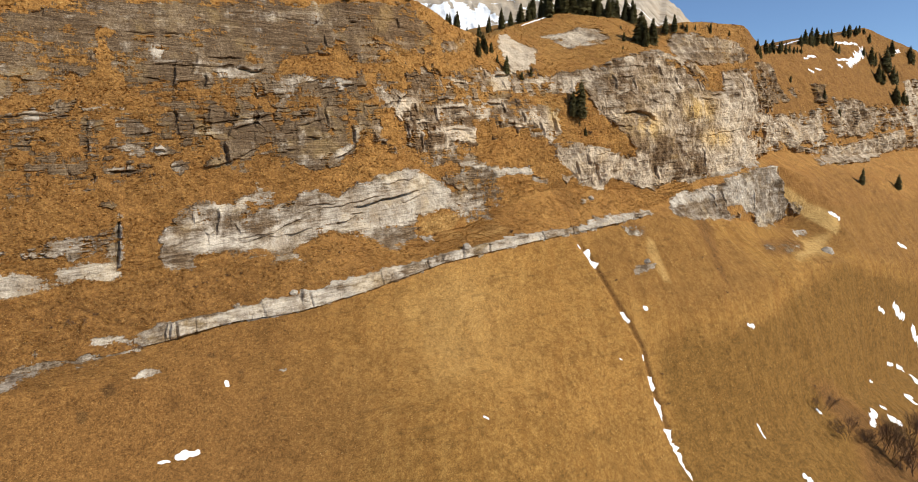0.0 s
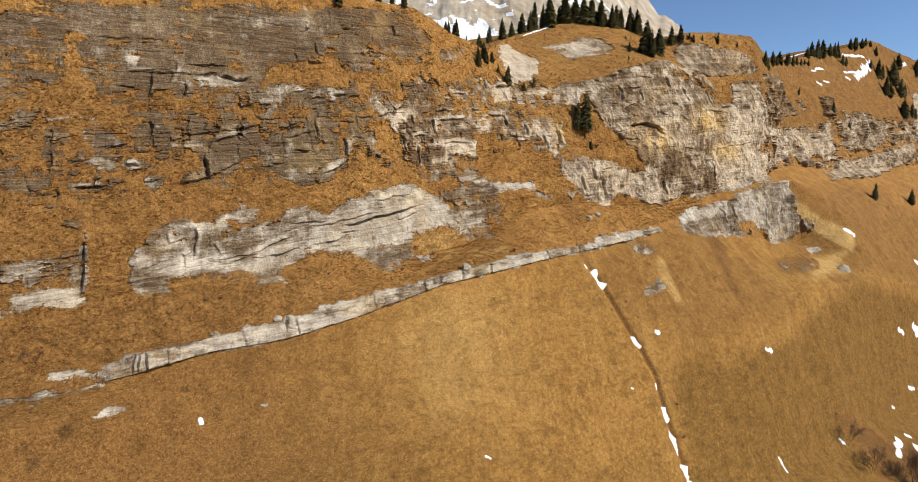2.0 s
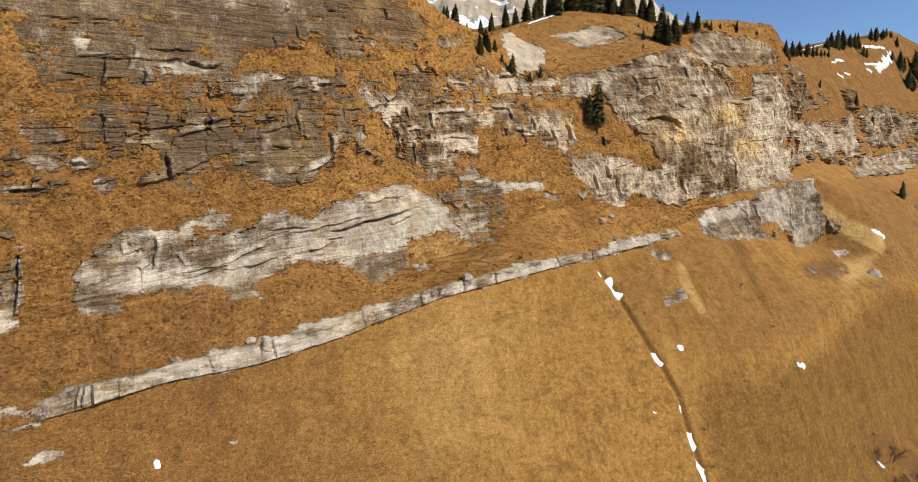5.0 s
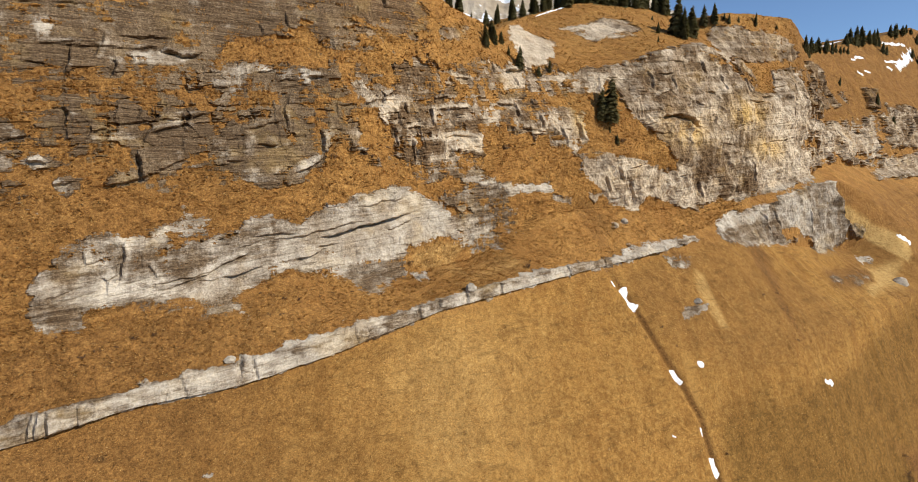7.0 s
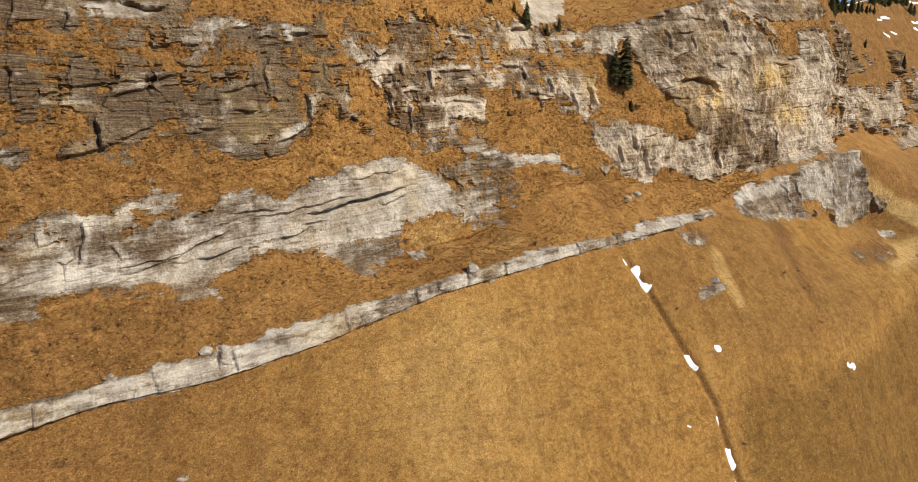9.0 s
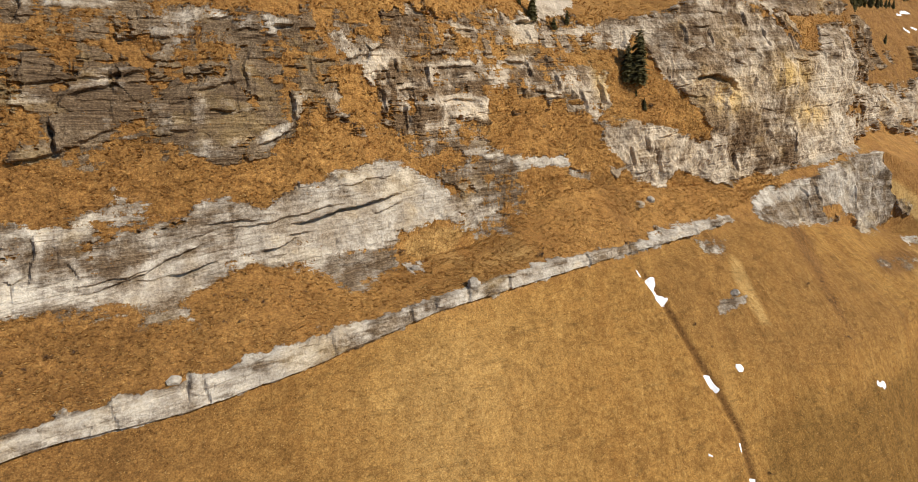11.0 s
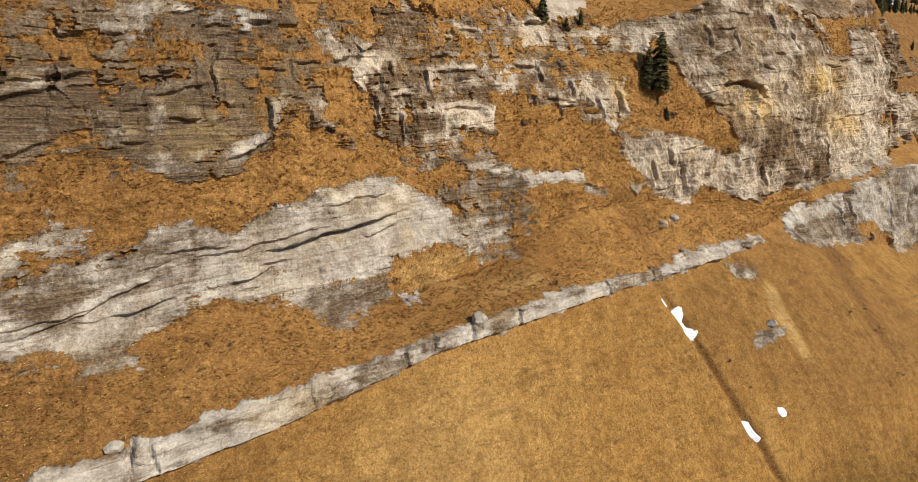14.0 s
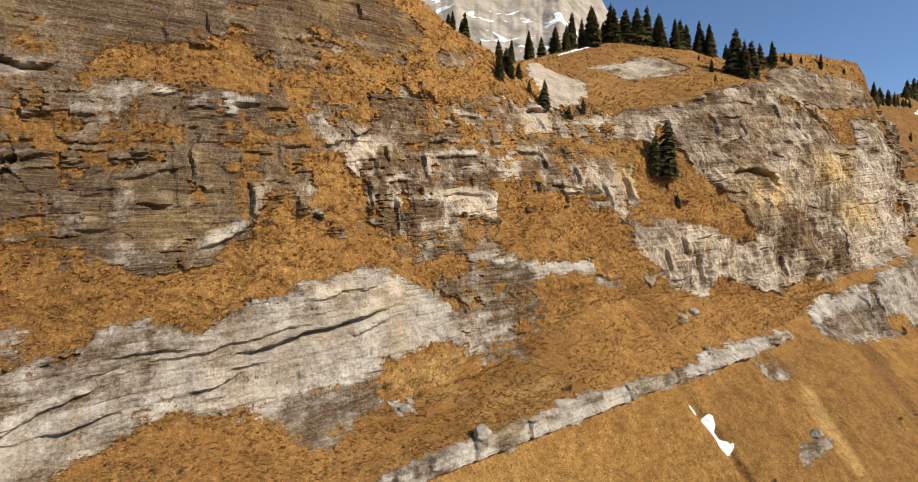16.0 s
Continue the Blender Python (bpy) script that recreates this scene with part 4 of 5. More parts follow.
    bent = m.mix(1.0, laid, m.mix(0.55, (0, 0, 0, 1), wobble.outputs["Color"]), "ADD")
    blocks = m.node("ShaderNodeTexVoronoi", Scale=1.0)
    m.plug(blocks, "Vector", bent)
    chips = m.node("ShaderNodeTexVoronoi", Scale=2.6)
    m.plug(chips, "Vector", bent)
    chip = m.math("ADD", m.math("MULTIPLY", blocks.outputs["Color"], 0.55), m.math("MULTIPLY", chips.outputs["Color"], 0.45))
    dark = m.ramp(m.math("ADD", m.math("MULTIPLY", beds, 0.55), m.math("MULTIPLY", grain, 0.45)),
                  (0.37, (0.036, 0.022, 0.013)), (0.5, (0.112, 0.073, 0.042)), (0.61, (0.24, 0.168, 0.102)))
    light = m.ramp(m.math("ADD", m.math("MULTIPLY", broad, 0.55), m.math("MULTIPLY", grain, 0.45)),
                   (0.36, (0.28, 0.232, 0.178)), (0.48, (0.445, 0.386, 0.312)), (0.60, (0.60, 0.538, 0.452)))
    thread = m.noise(1.0, 5, 0.6, m.place((0, 0, -STRIKE), (1.1, 0.5, 0.06)))
    wet = m.math("ADD", m.math("MULTIPLY", m.math("SUBTRACT", streak, 0.52), m.math("ADD", 1.0, m.math("MULTIPLY", pale_at, 0.6))), m.math("MULTIPLY", m.math("SUBTRACT", thread, 0.5), 0.35))
    wet = m.math("MULTIPLY", wet, m.math("SUBTRACT", 1.0, m.math("ADD", m.math("MULTIPLY", m.attribute("lean"), 0.4), m.math("MULTIPLY", pale_at, 0.35))))
    pale = m.math("ADD", m.math("ADD", pale_at, m.math("MULTIPLY", m.math("SUBTRACT", chip, 0.5), 0.3)), m.math("ADD", wet, m.math("ADD", m.math("MULTIPLY", m.math("SUBTRACT", grain, 0.5), 0.4), m.math("MULTIPLY", m.math("SUBTRACT", broad, 0.48), 0.45))))
    stone = m.mix(m.span(pale, 0.15, 0.8), dark, light)
    # brown weathered skin in broad sheets that follow the fall of the water
    skin = m.noise(1.0, 7, 0.7, m.place((0, radians(14), -STRIKE), (0.075, 0.075, 0.05)))
    stone = m.mix(m.math("MULTIPLY", m.span(skin, 0.49, 0.60), 0.5), stone, m.mix(m.span(grain, 0.4, 0.6), (0.15, 0.100, 0.058, 1), (0.34, 0.255, 0.165, 1)))
    fleck = m.noise(1.0, 5, 0.8, m.place((0, radians(-5.7), -STRIKE), (1.2, 1.2, 3.0)))
    stone = m.mix(m.math("MULTIPLY", m.span(fleck, 0.60, 0.70), 0.3), stone, (0.70, 0.62, 0.49, 1))
    stone = m.mix(m.math("MULTIPLY", m.span(fleck, 0.40, 0.32), 0.45), stone, (0.075, 0.052, 0.033, 1))
    stone = m.mix(m.math("MULTIPLY", m.span(m.noise(0.11, 5, 0.65, flat), 0.52, 0.68), 0.3), stone, (0.45, 0.31, 0.13, 1))
    stone = m.mix(m.math("MULTIPLY", m.attribute("stain"), m.span(m.math("ADD", m.math("MULTIPLY", streak, 0.6), m.math("MULTIPLY", grain, 0.4)), 0.4, 0.56)), stone, (0.58, 0.40, 0.14, 1))
    stone = m.mix(1.0, stone, m.ramp(chip, (0.2, (0.86, 0.85, 0.84)), (0.5, (1.0, 1.0, 1.0)), (0.8, (1.1, 1.1, 1.09))), "MULTIPLY")
    stone = m.mix(m.math("MULTIPLY", folded, 0.6), stone, m.mix(1.0, stone, (1.12, 1.0, 0.84, 1), "MULTIPLY"))
    drip = m.noise(1.0, 6, 0.75, m.place((0, 0, -STRIKE), (1.5, 1.5, 0.28)))
    shelf = m.noise(1.0, 5, 0.75, m.place((0, radians(-5.7), -STRIKE), (0.22, 0.22, 2.4)))
    speck = m.noise(2.2, 7, 0.88, flat)
    ragged = m.math("ADD", m.math("MULTIPLY", m.math("SUBTRACT", drip, 0.5), 1.9), m.math("ADD", m.math("MULTIPLY", m.math("SUBTRACT", shelf, 0.5), 1.6), m.math("MULTIPLY", m.math("SUBTRACT", speck, 0.5), 2.0)))
    edge = m.math("ADD", m.attribute("rock"), ragged)
    bare = m.span(edge, 0.02, 0.16)
    mottle = m.ramp(m.math("ADD", m.math("MULTIPLY", m.noise(0.28, 7, 0.72, flat), 0.7), m.math("MULTIPLY", patch, 0.3)), (0.38, (0.66, 0.64, 0.62)), (0.5, (0.98, 0.98, 0.98)), (0.62, (1.15, 1.15, 1.13)))
    grass = m.mix(m.math("SUBTRACT", 1.0, m.math("MULTIPLY", meadow, 0.2)), grass, mottle, "MULTIPLY")
    crisp = m.noise(3.4, 4, 0.9, flat)
    both = m.mix(bare, grass, stone)
    both = m.mix(m.math("SUBTRACT", 1.0, m.math("MULTIPLY", m.math("MULTIPLY", bare, pale_at), 0.75)), both, m.ramp(crisp, (0.32, (0.46, 0.44, 0.42)), (0.5, (0.98, 0.98, 0.98)), (0.68, (1.48, 1.46, 1.43))), "MULTIPLY")
    m.plug(m.shader, "Base Color", both)
    m.plug(m.shader, "Roughness", 0.92)
    m.plug(m.shader, "Specular IOR Level", 0.1)
    height = m.math("ADD", m.math("MULTIPLY", clump, m.math("SUBTRACT", 1.3, bare)), m.math("MULTIPLY", m.math("ADD", m.math("MULTIPLY", beds, m.math("SUBTRACT", 1.0, pale_at)), m.math("ADD", m.math("MULTIPLY", chip, 0.9), grain)), bare))
    m.bump(height, 0.65, 0.25)
    return m.material


def plain_material(name, low, high, scale, roughness=0.8, bump=0.3):
    m = Nodes(name)
    grain = m.noise(scale, 6, 0.7, m.place())
    m.plug(m.shader, "Base Color", m.ramp(grain, (0.3, low), (0.7, high)))
    m.plug(m.shader, "Roughness", roughness)
    m.plug(m.shader, "Specular IOR Level", 0.2)
    m.bump(grain, bump, 0.3)
    return m.material


MOUNTAIN = mountain_material()
SNOW = plain_material("old snow", (0.78, 0.80, 0.84), (0.90, 0.91, 0.93), 1.5, 0.6, 0.2)
BARK = plain_material("spruce bark", (0.05, 0.035, 0.025), (0.13, 0.10, 0.08), 6.0)


def needle_material():
    m = Nodes("spruce needles")
    tone = m.ramp(m.noise(1.6, 5, 0.7, m.place()), (0.3, (0.075, 0.068, 0.026)), (0.7, (0.19, 0.16, 0.066)))
    m.plug(m.shader, "Base Color", tone)
    m.plug(m.shader, "Roughness", 0.7)
    m.plug(m.shader, "Specular IOR Level", 0.2)
    thin = m.node("ShaderNodeBsdfTranslucent")
    m.plug(thin, "Color", tone)
    blend = m.node("ShaderNodeMixShader", Fac=0.45)
    m.plug(blend, "i1", m.shader.outputs[0]), m.plug(blend, "i2", thin.outputs[0])
    m.plug(m.tree.nodes["Material Output"], "Surface", blend.outputs[0])
    return m.material


NEEDLES = needle_material()


# ---- the mountainside ----
def grid_object(name, x, y, z, values, material, label):
    rows, cols = x.shape
    mesh = bpy.data.meshes.new(name)
    index = np.arange(rows * cols).reshape(rows, cols)
    quads = np.stack([index[:-1, :-1], index[:-1, 1:], index[1:, 1:], index[1:, :-1]], -1).reshape(-1, 4)
    mesh.vertices.add(rows * cols)
    mesh.vertices.foreach_set("co", np.stack([x, y, z], -1).astype(np.float32).ravel())
    mesh.loops.add(quads.size)
    mesh.loops.foreach_set("vertex_index", quads.astype(np.int32).ravel())
    mesh.polygons.add(len(quads))
    mesh.polygons.foreach_set("loop_start", np.arange(0, quads.size, 4, dtype=np.int32))
    mesh.update(calc_edges=True)
    if "cliff" in name:
        mesh.shade_flat()
    for key, field in values.items():
        mesh.attributes.new(key, "FLOAT", "POINT").data.foreach_set("value", field.astype(np.float32).ravel())
    mesh.materials.append(material)
    return tagged(new(name, mesh), label, "ground" if "meadow" in name else "cliff", kind="structure")


COLUMNS = np.concatenate([np.arange(-150, -34, 2.5), np.arange(-34, 262, 0.24), 262 + 360 * np.linspace(0, 1, 260) ** 1.4])
BANDS = [
    ("ground_meadow", 0, 3, 190, "steep ochre winter meadow of short dry grass"),
    ("cliff_ledge", 3, 4, 18, "long pale limestone ledge across the dry meadow"),
    ("slope_terrace", 4, 5, 55, "sloping terrace of dry ochre grass above the ledge"),
    ("cliff_lower", 5, 6, 62, "grey limestone cliff with water streaks and overhangs"),
    ("cliff_middle", 6, 8, 170, "bedded dark limestone steps grown over with ochre grass"),
    ("cliff_upper", 8, 9, 75, "upper brown-grey bedded limestone wall below the rim"),
    ("slope_rim", 9, 11, 60, "dry grass shoulder above the cliff rim"),
]
for name, low, high, rows, label in BANDS:
    U, K = np.meshgrid(COLUMNS, np.linspace(low, high, rows + 1))
    x, y, z, rock, pale = surface(U, K)
    meadow = (1 - step(2.9, 3.0, K)) + step(9.0, 9.1, K)
    wave = 26 * (fbm(U / 20, K * 2, 4) - 0.5)
    olive = np.zeros(U.shape)
    bleach = 0.4 * np.exp(-((U - 72 + 0.4 * wave) / 17) ** 2 - ((K - 2.35) / 0.6) ** 2)
    russet = 0.85 * (1 - step(12, 75, U + wave)) * (1 - step(4.6, 5.3, K))
    russet = np.maximum(russet, 0.25 * step(3.9, 4.1, K) * (1 - step(4.3, 4.9, K + 0.03 * wave)) * (1 - step(70, 110, U)))
    russet = np.maximum(russet, 0.68 * (1 - step(25, 85, U + wave)) * step(4.5, 5, K) * (1 - step(7.6, 8.6, K)))
    russet = np.maximum(russet, 0.95 * np.exp(-((U - GULLY(K) - 0.8 - 0.04 * wave) / 0.65) ** 2) * (1 - step(2.8, 3.0, K)) * step(0.9, 1.2, K))
    stain = np.zeros(U.shape)
    for at_u, at_z, wide, high in ((172, 72, 9, 4), (218, 68, 10, 4), (205, 80, 11, 5), (132, 76, 3, 6)):
        stain = np.maximum(stain, 0.8 * np.exp(-((U - at_u + 0.2 * wave) / wide) ** 2 - ((z - at_z) / high) ** 2))
    base_z = base(U, K)[0]
    colours = {"olive": olive, "bleach": bleach, "russet": russet}
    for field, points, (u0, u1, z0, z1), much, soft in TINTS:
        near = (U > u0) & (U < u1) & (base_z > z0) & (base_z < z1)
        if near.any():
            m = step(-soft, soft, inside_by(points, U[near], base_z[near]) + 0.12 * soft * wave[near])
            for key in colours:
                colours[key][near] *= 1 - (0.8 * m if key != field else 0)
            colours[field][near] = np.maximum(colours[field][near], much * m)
    lean = step(52, 72, U + 0.5 * wave) * step(6.0, 6.4, K) + step(118, 128, U) * (1 - step(6.0, 6.4, K)) * step(4.6, 5.0, K)
    russet = np.maximum(russet, 0.6 * step(246, 262, U) * step(6.3, 6.8, K))
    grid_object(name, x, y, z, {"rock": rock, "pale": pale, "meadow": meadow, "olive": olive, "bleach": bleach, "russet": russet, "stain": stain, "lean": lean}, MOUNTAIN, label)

# the valley floor runs on to the horizon behind the camera
U, V = np.meshgrid(np.linspace(-3000, 3000, 60), np.linspace(-3000, 60, 40))
x, y, z = xyz(U, V, -92 + 0 * U + 12 * (fbm(U / 300, V / 300, 3) - 0.5))
flat_values = {"rock": 0 * U - 1, "pale": 0 * U, "meadow": 0 * U + 1, "olive": 0 * U + 0.5, "bleach": 0 * U, "russet": 0 * U, "stain": 0 * U}
grid_object("ground_meadow_valley", x, y, z, flat_values, MOUNTAIN, "valley floor of olive and ochre winter meadow")


# ---- far mountain ----
def far_mountain():
    """The grey wall behind the hill, with snow on its ramps."""
    along, up = np.meshgrid(np.linspace(0, 1, 520), np.linspace(0, 1, 260))
    left, right = math.radians(128), math.radians(63)      # bearings seen from the start, counter-clockwise from +x
    bearing = left + (right - left) * along
    crest = np.interp(along, [0, 0.6, 0.74, 0.84, 0.93, 1.0], [900, 1100, 1000, 710, 500, 350])
    crest = crest + 90 * (fbm(along * 30, along * 0, 4) - 0.5)
    foot = 180.0 + 60 * fbm(along * 6, along * 0 + 5, 2)
    h = foot + (crest - foot) * up
    d = 1250 + 560 * up ** 1.1
    ramp = fbm(along * 9 + 0.9 * up * 6, up * 16 + along * 10, 4)
    d = d + 36 * (fbm(along * 16, up * 9, 5) - 0.5) + 16 * (ridged(along * 30, up * 4, 4) - 0.5) + 18 * (ramp - 0.5)
    # a snow apron at the foot, snow in diagonal ramps above
    reach = np.interp(along, [0, 0.3, 0.45, 0.55, 0.65, 0.8], [0.52, 0.44, 0.31, 0.27, 0.22, 0.1])
    apron = step(-0.03, 0.03, reach - up + 0.22 * (fbm(along * 40, up * 22, 5, 0.6) - 0.5))
    lines = ridged(along * 13 + up * 9, up * 22 - along * 16, 4)
    belt = step(0.22, 0.3, up) * (1 - step(0.55, 0.8, up))
    snow = np.maximum(apron, belt * step(0.80, 0.86, lines + 0.35 * (fbm(along * 60, up * 40, 3) - 0.5)))
    x, y = d * np.cos(bearing), d * np.sin(bearing)
    return x, y, h, {"snow": snow}


def far_material():
    m = Nodes("far limestone and snow")
    where = m.place()
    wall = m.noise(0.02, 8, 0.7, where)
    drip = m.noise(1.0, 5, 0.65, m.place((0, 0, 0), (0.03, 0.03, 0.004)))
    bed = m.noise(1.0, 5, 0.6, m.place((0, radians(8), 0), (0.004, 0.004, 0.06)))
    tone = m.math("ADD", m.math("MULTIPLY", wall, 0.4), m.math("ADD", m.math("MULTIPLY", drip, 0.35), m.math("MULTIPLY", bed, 0.25)))
    stone = m.ramp(tone, (0.36, (0.25, 0.205, 0.155)), (0.5, (0.40, 0.335, 0.26)), (0.64, (0.53, 0.46, 0.37)))
    stone = m.mix(m.math("MULTIPLY", m.span(m.noise(0.006, 4, 0.6, where), 0.5, 0.65), 0.5), stone, (0.40, 0.30, 0.19, 1))
    white = m.span(m.math("ADD", m.attribute("snow"), m.math("MULTIPLY", m.math("SUBTRACT", m.noise(0.08, 6, 0.7, where), 0.5), 0.9)), 0.45, 0.6)
    m.plug(m.shader, "Base Color", m.mix(white, stone, (0.86, 0.88, 0.92, 1)))
    m.plug(m.shader, "Roughness", 0.9)
    m.bump(tone, 0.6, 12.0)
    return m.material


x, y, z, values = far_mountain()
peak = grid_object("backdrop_mountain", x, y, z, values, far_material(), "distant grey limestone peak streaked with old snow")
tagged(peak, category="mountain")


# ---- snow ----
def part(name, bm, material, parent=None, label=""):
    mesh = bpy.data.meshes.new(name)
    bm.to_mesh(mesh)
    bm.free()
    mesh.materials.append(material)
    ob = new(name, mesh)
    ob.parent = parent
    return tagged(ob, label) if label else ob


def snow_patch(u0, k0, u1, k1, width, label, seed):
    """Old snow lying on the slope from one place to another, with a ragged edge."""
    za, na = base(np.array(u0), np.array(k0))
    zb, nb = base(np.array(u1), np.array(k1))
    length = math.dist((u0, float(za), float(na)), (u1, float(zb), float(nb))) + 0.01
    km = (k0 + k1) / 2
    low, high = (base(np.array((u0 + u1) / 2), np.array(km + s)) for s in (-0.05, 0.05))
    per_k = math.dist((float(low[0]), float(low[1])), (float(high[0]), float(high[1]))) / 0.1
    du, dk = (u1 - u0), (k1 - k0) * per_k
    size = math.hypot(du, dk) + 1e-6
    pu, pk = -dk / size, du / size / per_k
    steps, across = max(12, int(length / 0.35)), 11
    s, a = np.meshgrid(np.linspace(0, 1, steps), np.linspace(-1, 1, across), indexing="ij")
    half = width / 2 * (0.6 + 0.7 * fbm(s * length / 2.0 + seed * 7.7, s * 0 + seed, 4, 0.65)) * np.sqrt(np.clip(1 - (2 * s - 1) ** 6, 0.02, 1))
    shift = width * 0.5 * (fbm(s * length / 4 + seed * 3.1, s * 0 + 50, 3) - 0.5)
    ragged = 1 + 1.9 * (fbm(s * length * 1.1 + seed, np.sign(a) * 3 + 9, 3, 0.6) - 0.5)
    off = shift + a * half * ragged
    u, k = u0 + s * (u1 - u0) + off * pu, k0 + s * (k1 - k0) + off * pk
    x, y, z, _, _ = surface(u, k)
    lift = 0.3 * (1 - np.abs(a) ** 3) * np.clip(np.minimum(s, 1 - s) * 8, 0, 1) - 0.12
    bm = bmesh.new()
    grid = [[bm.verts.new((x[i, j] + 0.4 * lift[i, j] * UY, y[i, j] - 0.4 * lift[i, j] * UX, z[i, j] + 0.8 * lift[i, j])) for j in range(across)] for i in range(steps)]
    for i in range(steps - 1):
        for j in range(across - 1):
            bm.faces.new((grid[i][j], grid[i + 1][j], grid[i + 1][j + 1], grid[i][j + 1])).smooth = True
    bmesh.ops.recalc_face_normals(bm, faces=bm.faces)
    return tagged(part("snow_patch", bm, SNOW), label, "snow", "old snow patches")


GULLY_SNOW = [(125.0, 2.863, 125.0, 2.788, 1.2), (127.0, 2.788, 126.5, 2.550, 3.0), (127.0, 2.050, 128.5, 1.938, 1.8), (128.5, 1.725, 128.0, 1.675, 0.9), (127.5, 1.575, 126.0, 1.475, 1.8), (125.5, 1.438, 124.5, 1.275, 2.2), (124.5, 1.250, 124.5, 0.925, 2.9), (135.5, 2.025, 137.5, 2.025, 1.6)]
MEADOW_SNOW = [(118.0, 1.700, 119.0, 1.688, 0.9), (13.5, 1.988, 13.5, 1.888, 1.3), (2.0, 1.062, 7.0, 1.163, 1.7), (-1.0, 1.038, 1.5, 1.050, 0.8), (65.0, 1.250, 66.5, 1.238, 0.7), (177.5, 1.763, 181.5, 1.713, 1.6), (165.0, 1.088, 166.0, 0.975, 1.1), (203.5, 1.012, 205.5, 0.975, 1.8), (170.0, 0.812, 171.5, 0.763, 2.2), (277.5, 2.913, 282.0, 2.725, 2.3)]
SHADY_SNOW = [(299.0, 1.625, 313.0, 1.450, 5.8), (283.5, 1.600, 290.0, 1.550, 2.4), (319.5, 1.375, 328.5, 1.150, 6.2), (326.5, 2.300, 333.5, 2.188, 2.7), (241.0, 0.888, 227.5, 0.838, 2.8), (246.0, 0.838, 251.5, 0.775, 4.3), (281.0, 1.113, 289.0, 1.075, 2.4), (291.0, 1.062, 300.0, 1.000, 2.9), (278.5, 0.888, 275.5, 0.825, 5.6), (258.0, 1.038, 261.5, 1.012, 1.5), (248.5, 0.900, 251.0, 0.863, 1.8), (302.0, 0.963, 297.5, 0.888, 4.3)]
SHOULDER_SNOW = [(369.0, 9.550, 406.0, 9.525, 4.2), (351.0, 8.575, 362.5, 8.500, 2.0), (343.5, 8.513, 351.5, 8.475, 1.4), (340.5, 8.138, 346.5, 7.975, 1.9), (349.0, 8.113, 359.0, 8.025, 1.5), (393.5, 8.838, 422.0, 8.625, 2.2), (393.5, 8.013, 428.0, 8.513, 6.5), (383.0, 8.263, 402.0, 8.250, 2.1), (435.0, 9.400, 434.5, 9.300, 3.7), (381.5, 8.113, 386.0, 7.975, 2.1), (472.0, 8.625, 490.0, 8.675, 3.8), (436.5, 7.900, 446.0, 7.900, 1.8), (148.0, 8.963, 164.5, 9.000, 1.1), (149.0, 10.000, 161.0, 9.650, 1.4), (161.0, 9.650, 169.0, 9.125, 1.7)]
for number, row in enumerate(GULLY_SNOW):
    snow_patch(*row, "strip of old white snow lying in the narrow gully", number + 1)
for number, row in enumerate(MEADOW_SNOW):
    snow_patch(*row, "small remnant of white snow on the dry meadow", number + 21)
for number, row in enumerate(SHADY_SNOW):
    snow_patch(*row, "ragged white snow remnant among shady scrub", number + 41)
for number, row in enumerate(SHOULDER_SNOW):
    snow_patch(*row, "white snow patch on the wooded grassy shoulder", number + 61)


